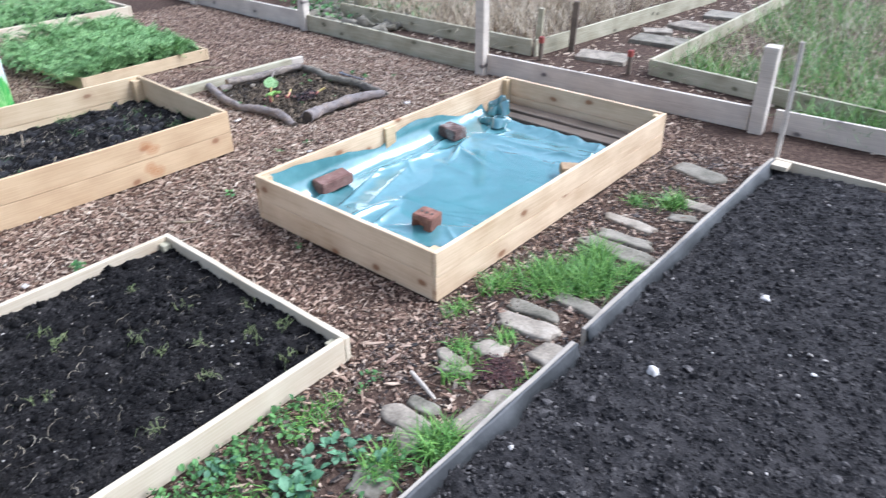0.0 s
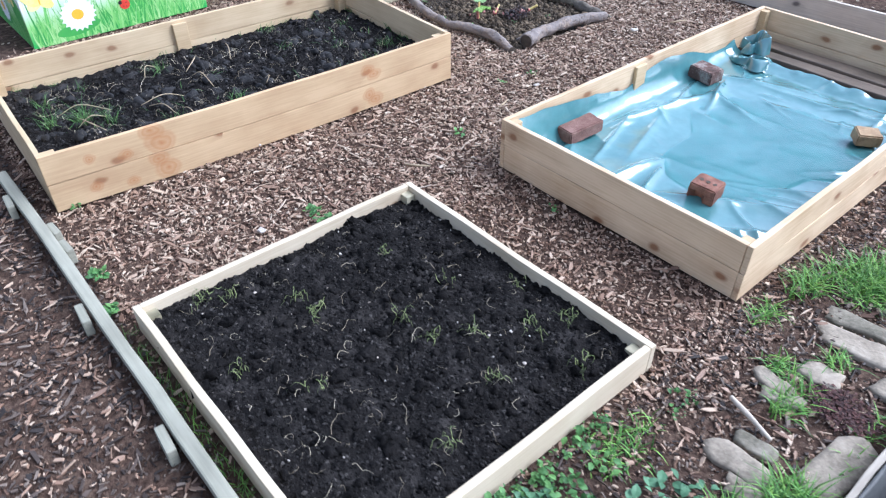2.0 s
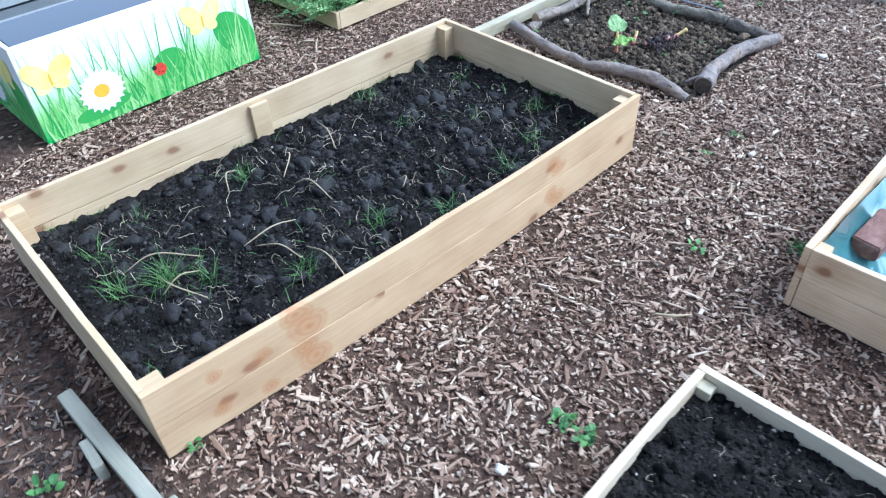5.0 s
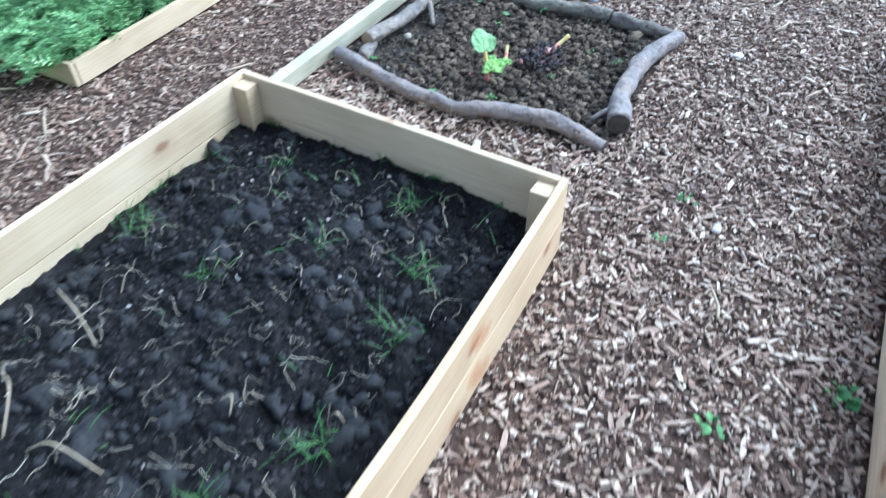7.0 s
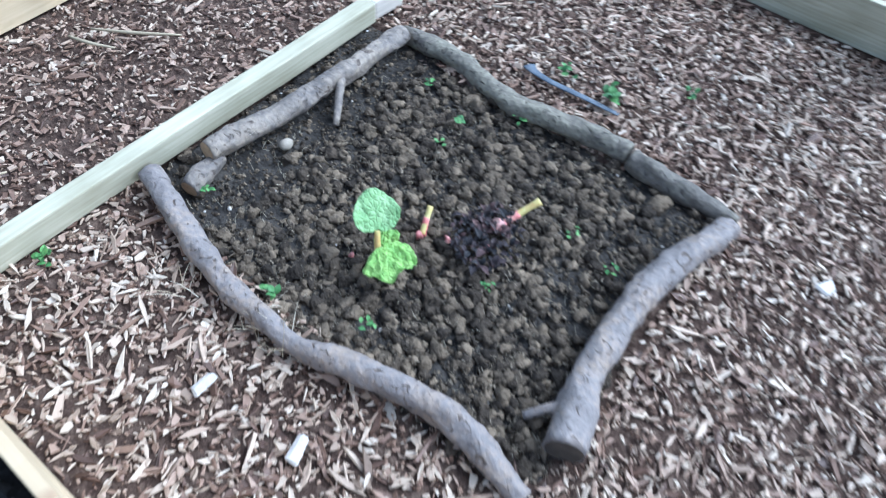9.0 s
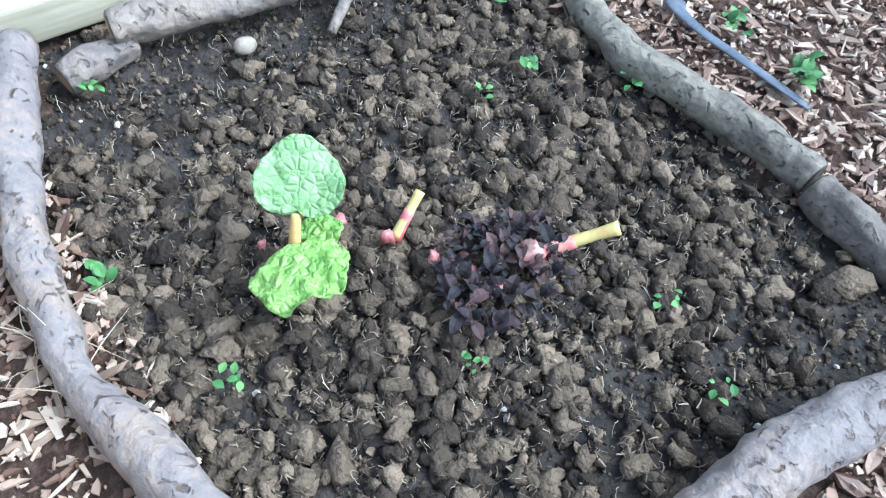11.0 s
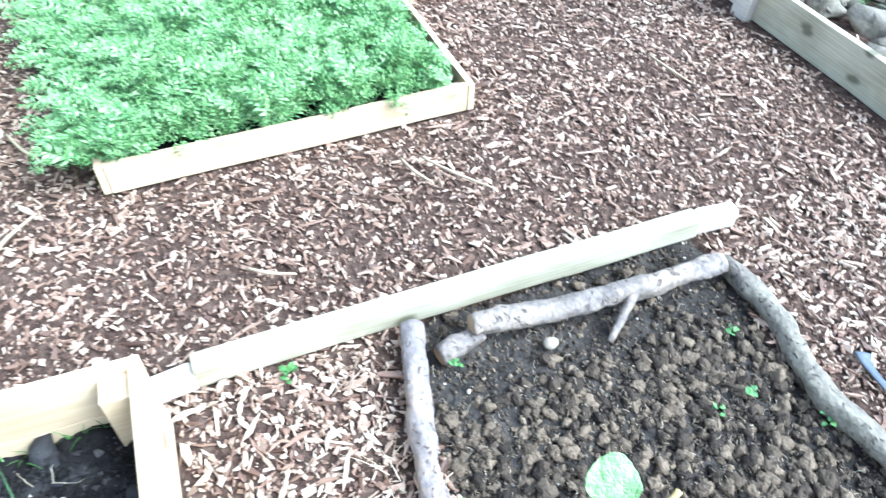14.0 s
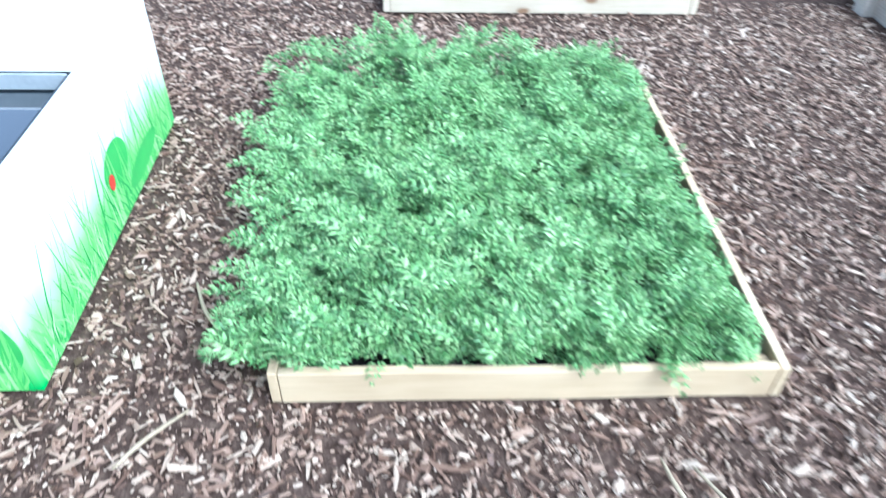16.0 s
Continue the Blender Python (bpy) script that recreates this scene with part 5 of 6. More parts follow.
M_ROOT = material("pale_roots", [(0.14, 0.115, 0.075), (0.30, 0.25, 0.17), (0.47, 0.42, 0.31)], 20, 0.8, 0.2, 60, per="island")
M_SPROUT = material("yellow_green_sprouts", [(0.10, 0.13, 0.045), (0.20, 0.24, 0.085), (0.34, 0.36, 0.16)], 20, 0.7, 0.2, 60, per="island")
solo("dry_roots", mesh_np("dry_roots", *curls(*strewn(rect_tall_in, 330), soil_tall, 0.095, 0.0024, 0.6, lift=0.016), M_ROOT), None, "thin pale curled roots on the tall bed's soil", "plant litter", TALL_M, kind="stuff")
solo("dry_roots", mesh_np("dry_roots", *curls(*strewn(rect_low, 150), soil_low, 0.07, 0.0020), M_ROOT), None, "thin pale curled roots on the low bed's soil", "plant litter", kind="stuff")
for x, y, c in ((-2.379, 0.553, 16), (-2.47, 0.54, 8), (-2.70, 0.26, 14), (-2.66, 0.34, 9), (-1.99, 0.80, 10), (-2.007, 1.257, 6), (-1.74, 1.24, 14), (-1.80, 1.12, 12), (-1.92, 0.93, 9), (-1.70, 0.84, 10), (-2.14, 0.80, 9), (-2.2, 1.05, 6), (-1.6, 0.55, 9), (-2.05, 0.35, 8), (-2.5, 0.95, 7), (-1.55, 1.1, 8), (-2.3, 0.2, 8)):
    a, r = RNG.uniform(0, 6.28, c), 0.035 * np.sqrt(RNG.rand(c))
    ob = thing("seedling", "wispy yellow green seedling growing in dark soil", "seedling")
    tagged(part("foliage", mesh_np("foliage", *curls(x + r * np.cos(a), y + r * np.sin(a), soil_low, 0.055, 0.0032, lift=0.020), M_SPROUT), None, ob), kind="stuff")
n = 560
u = RNG.rand(n)
side = RNG.randint(0, 3, n)
x = np.where(side == 0, 0.05 + u * (TALL_L - 0.1), np.where(side == 1, TALL_L - 0.034, 0.05 + u * (TALL_L - 0.1)))
y = np.where(side == 0, TALL_W - 0.034, np.where(side == 1, 0.05 + u * (TALL_W - 0.1), 0.03))
keep = fbm(x * 3, y * 3, 0.5, 3, 97) > -0.05
x, y, n = x[keep], y[keep], int(keep.sum())
solo("low_grass", mesh_np("low_grass", *blades(np.stack([x, y, soil_tall(x, y) - 0.004], -1), RNG.uniform(0.02, 0.055, n), np.full(n, 0.003), RNG.uniform(0.1, 0.6, n), RNG.uniform(0.1, 0.7, n)), M_GRASS_THIN), None, "thin grass sprouting along the inside of the tall bed", "grass", TALL_M, kind="stuff")
litter("green_shoots", "scattered green blades in the tall bed", rect_tall, soil_tall, 90, 0.05, M_GRASS_THIN, TALL_M, 0.003)
solo("dry_roots", mesh_np("dry_roots", *curls(*strewn(rect_rhu, 460), soil_rhu, 0.030, 0.0012, 0.7, lift=0.016), M_ROOT), None, "thin pale fibres on the brown soil", "plant litter", kind="stuff")
for x, y, c, s in ((-4.478, 2.983, 9, 0.022), (-4.014, 3.601, 6, 0.015), (-4.357, 3.87, 9, 0.02), (-4.474, 3.641, 7, 0.014), (-4.482, 3.746, 8, 0.018), (-3.875, 3.566, 5, 0.014), (-4.096, 3.322, 6, 0.012), (-4.245, 3.061, 6, 0.016), (-4.961, 2.711, 10, 0.024), (-4.66, 3.82, 8, 0.016), (-4.84, 3.10, 6, 0.018)):
    sprig("tiny green seedling in brown soil", x, y, 0.006, c, s, spread=0.018)
for x, y, c, s in ((-2.836, 2.18, 16, 0.035), (-3.119, 1.939, 8, 0.028), (-3.42, 2.564, 9, 0.02), (-3.017, 0.94, 22, 0.028), (-2.93, 0.946, 16, 0.028), (-3.39, 2.782, 9, 0.02), (-3.77, 0.12, 14, 0.02), (-3.2, 0.02, 22, 0.03), (-2.95, 0.0, 16, 0.03), (-3.95, -0.25, 16, 0.03), (-4.2, 4.13, 16, 0.03), (-4.36, 4.14, 12, 0.025), (-2.3, 1.80, 8, 0.02), (-4.0, 4.3, 8, 0.02)):
    sprig("small green weed among the wood chips", x, y, 0.008, c, s)


M_WEED_BLUE = material("blue_green_weed_leaves", [(0.04, 0.11, 0.05), (0.07, 0.17, 0.08), (0.12, 0.24, 0.125)], 8, 0.65, 0.2, 90, per="island")
for x, y, c, sz in ((-1.054, 0.726, 34, 0.05), (-1.10, 0.80, 14, 0.04), (-1.045, 0.949, 26, 0.04), (-0.97, 1.02, 14, 0.035), (-1.30, 0.62, 16, 0.04)):
    sprig("bluish green weed rosette beside the path slabs", x, y, 0.010, c, sz, M_WEED_BLUE, 0.07)


for x, y, c in ((-4.42, 2.888, 16), (-4.34, 2.90, 10), (-4.62, 2.87, 8), (-4.90, 3.23, 6)):
    tuft("dry_grass_wisp", "wisp of dead straw lying against the log", x, y, 0.004, c, 0.085, 0.04, M_STRAW, 0.98, 0.0018)


# ---- feathery green crop ----
def frond_shape():
    """A feathery leaf along +x: pairs of broad cut leaflets on a thin rib."""
    v, f = [], []
    for k in range(4):
        s = 0.2 + 0.8 * k / 3
        w = 0.42 * math.sin(math.pi * min(0.95, s * 0.7 + 0.22))
        z0 = -0.3 * s * s
        for sg in (-1, 1):
            for d, q, lift in ((0.0, 1.0, 0.05), (0.09, 0.6, 0.12)):
                b = len(v)
                v += [[s - 0.06 + d, 0, z0], [s + 0.07 + d, sg * w * q * 0.45, z0 + lift], [s + 0.14 + d, sg * w * q, z0], [s - 0.03 + d, sg * w * q * 0.6, z0 + lift + 0.04]]
                f.append([b, b + 1, b + 2, b + 3] if sg > 0 else [b, b + 3, b + 2, b + 1])
    b = len(v)
    v += [[0, -0.012, -0.02], [0, 0.012, -0.02], [1, 0.006, -0.3], [1, -0.006, -0.3]]
    f.append([b, b + 1, b + 2, b + 3])
    return np.array(v), np.array(f)


FROND_V, FROND_F = frond_shape()


def crop(name, label, rect, spacing, per_plant, base, height, spill):
    """Rosettes of fronds on a jittered grid, some leaning out over the low-y edge."""
    x0, x1, y0, y1 = rect
    nx, ny = int((x1 - x0) / spacing), int((y1 - y0) / spacing)
    cx, cy = np.meshgrid((np.arange(nx) + 0.5) / nx * (x1 - x0) + x0, (np.arange(ny) + 0.5) / ny * (y1 - y0) + y0, indexing="ij")
    cx, cy = cx.ravel() + RNG.normal(0, spacing * 0.3, nx * ny), cy.ravel() + RNG.normal(0, spacing * 0.3, nx * ny)
    tall = height * (1.0 + 0.8 * fbm(cx, cy, 0.3, 3, 70)) * RNG.uniform(0.75, 1.2, len(cx))
    tall *= 1 + 0.5 * np.clip((x0 + 0.35 - cx) / 0.35, 0, 1) * np.clip((y0 + 0.4 - cy) / 0.4, 0, 1)
    gap = np.hypot(cx - (x0 + 0.38 * (x1 - x0)), cy - (y0 + 0.48 * (y1 - y0))) > 0.07
    cx, cy, tall = cx[gap], cy[gap], tall[gap]
    n = len(cx) * per_plant
    px, py, hh = (np.repeat(a, per_plant) for a in (cx, cy, tall))
    level = RNG.rand(n) ** 0.7
    yaw = RNG.uniform(0, 6.28, n)
    yaw = np.where((x1 - px < 0.055) & (np.cos(yaw) > 0), np.pi - yaw, yaw)
    yaw = np.where((y1 - py < 0.09) & (np.sin(yaw) > 0), -yaw, yaw)
    r = spacing * 0.45 * RNG.rand(n) * (1.2 - 0.6 * level)
    x, y = px + r * np.cos(yaw), py + r * np.sin(yaw)
    edge = np.clip((y0 + 0.25 - py) / 0.25, 0, 1)
    y = y - edge * spill * RNG.rand(n) ** 1.5
    z = base + hh * level * 0.8 * (1 - 0.55 * edge * RNG.rand(n))
    rim = np.clip(np.minimum(0.10 + x1 - px, y1 - py) / 0.10, 0.5, 1)
    z = base + (z - base) * rim
    x = np.where(z < base + 0.06, np.minimum(x, x1 - 0.045), x)
    ln = (0.044 + 0.048 * RNG.rand(n)) * (0.7 + 0.3 * rim)
    return stuff(name, scatter(FROND_V[None], FROND_F, np.stack([x, y, z], -1), np.stack([ln, ln, ln], -1), yaw, RNG.uniform(-1.15, -0.1, n) + 0.5 * edge, RNG.uniform(-0.5, 0.5, n)), M_CARROT, label, "vegetable plants")


crop("carrot_plants", "dense feathery green leaves overflowing the low bed", (CARROT[0] - 0.03, CARROT[1] + 0.012, CARROT[2] - 0.02, CARROT[3] - 0.055), 0.085, 40, 0.07, 0.19, 0.19)
crop("carrot_plants", "dense feathery green leaves in the far low bed", (CARROT_FAR[0] + 0.03, CARROT_FAR[1] - 0.05, CARROT_FAR[2] + 0.05, CARROT_FAR[3] - 0.08), 0.12, 14, 0.06, 0.15, 0.05)
for r, nm in ((CARROT, "near"), (CARROT_FAR, "far")):
    soil("bed_soil", f"dark soil under the {nm} feathery crop", (r[0] + 0.035, r[1] - 0.035, r[2] + 0.035, r[3] - 0.035), 0.06, 0.012, M_SOIL_DARK, 80, step=0.05)

# ---- printed water box ----
PX, PY, PH = PRINTED[1] - PRINTED[0], PRINTED[3] - PRINTED[2], 0.50
box = thing("printed_pond_box", "white box printed with grass, daisies and butterflies, holding water", "pond box", pose(PRINTED[1], PRINTED[2], 0))
M_PRINT = bpy.data.materials.new("printed_panel")
M_PRINT.use_nodes = True
_t = M_PRINT.node_tree
_b = _t.nodes["Principled BSDF"]
_b.inputs["Roughness"].default_value = 0.35
_co, _sep, _nz, _mx = _t.nodes.new("ShaderNodeTexCoord"), _t.nodes.new("ShaderNodeSeparateXYZ"), _t.nodes.new("ShaderNodeTexNoise"), _t.nodes.new("ShaderNodeMath")
_nz.inputs["Scale"].default_value = 6
_mx.operation, _mx.inputs[1].default_value = "MULTIPLY_ADD", 0.16
_rp = _t.nodes.new("ShaderNodeValToRGB")
_rp.color_ramp.elements[0].position, _rp.color_ramp.elements[0].color = 0.10, (0.05, 0.42, 0.08, 1)
_rp.color_ramp.elements[1].position, _rp.color_ramp.elements[1].color = 0.36, (0.80, 0.82, 0.78, 1)
_e = _rp.color_ramp.elements.new(0.22)
_e.color = (0.34, 0.68, 0.22, 1)
_t.links.new(_co.outputs["Object"], _sep.inputs[0])
_t.links.new(_co.outputs["Object"], _nz.inputs["Vector"])
_t.links.new(_nz.outputs["Fac"], _mx.inputs[0])
_t.links.new(_sep.outputs["Z"], _mx.inputs[2])
_t.links.new(_mx.outputs[0], _rp.inputs["Fac"])
_t.links.new(_rp.outputs["Color"], _b.inputs["Base Color"])
WALL = 0.02
M_POND = material("dark_pond_water", [(0.010, 0.014, 0.018), (0.016, 0.022, 0.028)], 3, 0.05, 0.03, 5)
M_POND.node_tree.nodes["Principled BSDF"].inputs["IOR"].default_value = 2.5
M_POND.node_tree.nodes["Principled BSDF"].inputs["Coat Weight"].default_value = 1.0
# each panel stands in its own frame: x along its face, y outwards, z up
FACES = {"front": (pose(0, 0, 0, 0, 0, 90), PY), "side_right": (pose(0, PY, 0, 0, 0, 180), PX), "side_left": (pose(-PX, 0, 0, 0, 0, 0), PX), "back": (pose(-PX, PY, 0, 0, 0, 270), PY)}


def flat(points, y):
    bm = bmesh.new()
    bm.faces.new([bm.verts.new((px, y, pz)) for px, pz in points])
    bmesh.ops.recalc_face_normals(bm, faces=bm.faces[:])
    return bm


def disc(cx, cz, rx, rz, y, turn=0.0, lobes=0, depth=0.0, count=40):
    pts = []
    for k in range(count):
        a = 2 * math.pi * k / count
        q = 1 - depth * abs(math.sin(lobes * a / 2)) if lobes else 1
        px, pz = rx * q * math.cos(a), rz * q * math.sin(a)
        pts.append((cx + px * math.cos(turn) - pz * math.sin(turn), cz + px * math.sin(turn) + pz * math.cos(turn)))
    return flat(pts, y)


for nm, (m, ln) in FACES.items():
    inset = WALL if nm in ("front", "back") else 0.0
    bm = box_bm(ln - 2 * inset, WALL, PH, 0.003)
    panel = part("panel", bm, M_PRINT, box, m=m @ pose(ln / 2, WALL / 2, 0))
    off = -ln / 2
    n = 460
    bx, bl, bw = RNG.uniform(off + 0.03, ln / 2 - 0.03, n), RNG.uniform(0.06, 0.30, n) * np.where(RNG.rand(n) < 0.25, 1.25, 0.62) * (1.35 if nm == "front" else 0.95), RNG.uniform(0.005, 0.015, n)
    sway = RNG.uniform(-0.10, 0.10, n)
    bb = np.zeros((n, 6, 3))
    for k in range(3):
        fr = k / 2
        w = bw * (1 - fr) ** 0.8 + 0.0006
        cx = np.clip(bx + sway * fr**1.6, off + 0.022, ln / 2 - 0.022)
        bb[:, 2 * k, 0], bb[:, 2 * k + 1, 0] = cx - w / 2, cx + w / 2
        bb[:, 2 * k : 2 * k + 2, 2] = (0.004 + np.minimum(bl, PH - 0.05) * fr)[:, None]
    bb[:, :, 1] = -WALL / 2 - 0.0008 - np.linspace(0, 0.001, n)[:, None]
    ff = (np.array([[0, 1, 3, 2], [2, 3, 5, 4]])[None] + (np.arange(n) * 6)[:, None, None]).reshape(-1, 4)
    part("printed_grass", mesh_np("printed_grass", bb.reshape(-1, 3), ff, M_PRINT_GREEN), None, panel, "printed green grass blades")
    yy = -WALL / 2 - 0.0025
    s = 1 if nm != "side_right" else -1
    spots = {"front": (-0.29, 0.03, -0.50, 0.33), "side_right": (0.30, 0.02, 0.42, -0.3), "side_left": (0.1, -0.1, 0.4, -0.4), "back": (0.2, 0.0, -0.4, 0.4)}[nm]
    part("printed_leaf", disc(spots[0] - 0.02, 0.075, 0.15, 0.042, yy + 0.0005, 0.12), M_PRINT_GREEN, panel)
    part("printed_leaf", disc(spots[1] + 0.06, 0.17, 0.10, 0.08, yy + 0.0019, 0.2), M_PRINT_GREEN, panel)
    if nm != "side_right":
        part("printed_leaf", disc(0.50 * s, 0.20, 0.15, 0.10, yy + 0.0021, -0.9), M_PRINT_GREEN, panel)
    if nm == "side_right":
        part("printed_ladybird", disc(spots[1], 0.155, 0.020, 0.026, yy - 0.0004), M_PRINT_RED, panel, "printed red ladybird")
        continue
    part("printed_daisy", disc(spots[0], 0.165, 0.125, 0.115, yy - 0.0004, 0.3, 20, 0.16, 120), M_PRINT_WHITE, panel, "printed white daisy")
    part("daisy_eye", disc(spots[0] - 0.004, 0.165, 0.040, 0.035, yy - 0.0009), M_PRINT_ORANGE, panel, "printed orange flower centre")
    part("printed_ladybird", disc(spots[1], 0.160, 0.036, 0.034, yy - 0.0004), M_PRINT_RED, panel, "printed red ladybird")
    part("ladybird_head", disc(spots[1] - 0.030, 0.176, 0.013, 0.013, yy - 0.0008), M_PRINT_BLACK, panel)
    for dx, dz in ((0.012, 0.010), (-0.010, -0.012), (0.010, -0.016)):
        part("ladybird_spot", disc(spots[1] + dx, 0.160 + dz, 0.004, 0.004, yy - 0.0009, count=12), M_PRINT_BLACK, panel)
    for q, (cx, cz) in enumerate(((spots[2], 0.31), (spots[3], 0.33))):
        for sg in (-1, 1):
            part("butterfly_wing", disc(cx + sg * 0.055, cz + 0.028, 0.080, 0.050, yy - 0.0004 - 0.0002 * sg, sg * 0.85, count=24), M_PRINT_YELLOW, panel, "printed yellow butterfly wing")
            part("butterfly_wing", disc(cx + sg * 0.038, cz - 0.030, 0.048, 0.032, yy - 0.0001, -sg * 0.5, count=24), M_PRINT_YELLOW, panel)
        part("butterfly_body", disc(cx, cz - 0.004, 0.006, 0.032, yy - 0.0012, count=14), M_PRINT_ORANGE, panel)
part("lid", box_bm(0.585, PY - 0.002, 0.012, 0.004), M_POND_RIM, box, "white flat cover over the rear half", pose(-PX + 0.2925, PY / 2, PH + 0.001))
part("rim", box_bm(0.012, PY - 0.06, 0.045, 0.002), M_RIM, box, "grey rail under the cover", pose(-PX + 0.59, PY / 2, PH - 0.046))
for nm, (sx, sy, cx, cy) in {"front": (0.008, PY - 2 * WALL - 0.004, -WALL - 0.006, PY / 2), "right": (PX - 2 * WALL - 0.02, 0.008, -PX / 2, PY - WALL - 0.006), "left": (PX - 2 * WALL - 0.02, 0.008, -PX / 2, WALL + 0.006), "back": (0.008, PY - 2 * WALL - 0.004, -PX + WALL + 0.006, PY / 2)}.items():
    part("liner", box_bm(sx, sy, PH - 0.008, 0.001), M_LINER_BLACK, box, "black inner lining", pose(cx, cy, 0.004))
part("water", box_bm(PX - 2 * WALL - 0.022, PY - 2 * WALL - 0.022, 0.445, 0.0), M_POND, box, "still dark water reflecting the sky", pose(-PX / 2, PY / 2, 0.004))

# ---- low rail on pegs ----
rail = thing("low_rail", "weathered grey timber rail on low pegs beside the beds", "timber edging")
part("rail", board_bm(3.35, 0.05, 0.045, 0.008, 14, 0.006, 51), M_RAIL, rail, m=pose(-4.20, -0.068, 0.032, 0, 0, 0.2))
for x, s in ((-3.93, -1), (-3.42, 1), (-3.58, 1), (-2.95, -1), (-2.2, -1), (-1.5, -1)):
    part("peg", box_bm(0.12 if s < 0 else 0.10, 0.032, 0.075, 0.006), M_RAIL, rail, m=pose(x, -0.068 + s * 0.045, -0.01, 0, 0, 4 * s))
n = 260
x = RNG.uniform(-2.8, -1.5, n)
stuff("low_grass", blades(np.stack([x, RNG.uniform(-0.035, 0.022, n), np.full(n, -0.01)], -1), RNG.uniform(0.02, 0.06, n), np.full(n, 0.003), RNG.uniform(0.1, 0.7, n), RNG.uniform(0.1, 0.6, n)), M_GRASS, "thin grass growing in the gap beside the rail", "grass")

# ---- dark edging of the wide bed ----
edging = thing("bed_edging", "grey timber edging with black plastic folded over it", "bed edging")


def edge_piece(y0, y1, dx0, dx1, h, seed):
    ln = y1 - y0
    part("edge_board", board_bm(ln, 0.022, h, 0.004, 10, 0.005, seed), M_EDGE, edging, m=pose(STRIP_X + dx0, y0, 0, 0, 0, 90 - math.degrees(math.atan2(dx1 - dx0, ln))))
    k = max(4, int(ln / 0.05))
    vv, ff = [], []
    for i in range(k + 1):
        s = i / k
        y = y0 + ln * s
        x = STRIP_X + dx0 + (dx1 - dx0) * s
        wob = 0.026 * noise.noise(Vector((seed, y * 4, 0))) + 0.008 * noise.noise(Vector((seed, y * 17, 3)))
        for q, (ox, oz) in enumerate(((0.012, h + 0.004), (0.022 + wob * 0.3, h - 0.004), (0.030 + wob, h * 0.6), (0.052 + wob * 1.6, 0.03))):
            vv.append((x + ox, y, oz + wob * 0.3))
    for i in range(k):
        for q in range(3):
            a = i * 4 + q
            ff.append((a, a + 1, a + 5, a + 4))
    ob = part("liner", mesh_np("liner", vv, ff, M_LINER, True), None, edging, "dark grey plastic sheet")
    so = ob.modifiers.new("thick", "SOLIDIFY")
    so.thickness = 0.003


edge_piece(2.02, 4.36, 0.0, 0.0, 0.105, 61)
edge_piece(-0.9, 1.93, -0.012, 0.012, 0.095, 62)
part("end_board", board_bm(2.5, 0.03, 0.105, 0.004, 8, 0.003, 63), M_PINE_PALE, edging, m=pose(STRIP_X + 0.012, 4.375, 0))
part("corner_block", box_bm(0.10, 0.10, 0.03, 0.005), M_PINE_PALE, edging, m=pose(STRIP_X + 0.07, 4.31, 0.072))
solo("stake", tube_bm([(-0.70, 4.40, -0.05), (-0.705, 4.42, 0.4), (-0.72, 4.44, 0.82)], [0.016, 0.015, 0.014], 8, 8, 0.08), M_GREY_TIMBER, "slim grey wooden stake at the bed corner", "stake")

# ---- stepping slabs and weeds on the narrow path ----
SLABS = [(-1.23, 3.181, -0.916, 3.157, 0.075, 0), (-1.209, 2.877, -0.791, 2.826, 0.13, 1), (-1.146, 2.105, -0.902, 2.136, 0.09, 1), (-1.122, 1.987, -0.845, 2.028, 0.12, 0), (-1.07, 1.753, -0.937, 1.778, 0.09, 0), (-0.861, 1.90, -0.728, 1.885, 0.14, 0),
         (-0.80, 1.267, -0.765, 1.60, 0.12, 0), (-1.099, 1.215, -0.892, 1.225, 0.10, 0), (-1.061, 1.315, -0.926, 1.325, 0.07, 1), (-1.212, 4.10, -0.883, 4.02, 0.16, 1), (-0.942, 3.39, -0.794, 3.44, 0.08, 1), (-0.95, 0.90, -0.82, 0.94, 0.13, 1), (-1.17, 1.62, -1.02, 1.60, 0.07, 0), (-1.0, 2.30, -0.76, 2.28, 0.09, 1), (-0.95, 3.62, -0.78, 3.60, 0.09, 0), (-1.107, 1.55, -0.974, 1.59, 0.08, 0), (-0.984, 1.13, -0.871, 1.15, 0.09, 0), (-1.18, 2.98, -0.85, 3.0, 0.10, 1)]
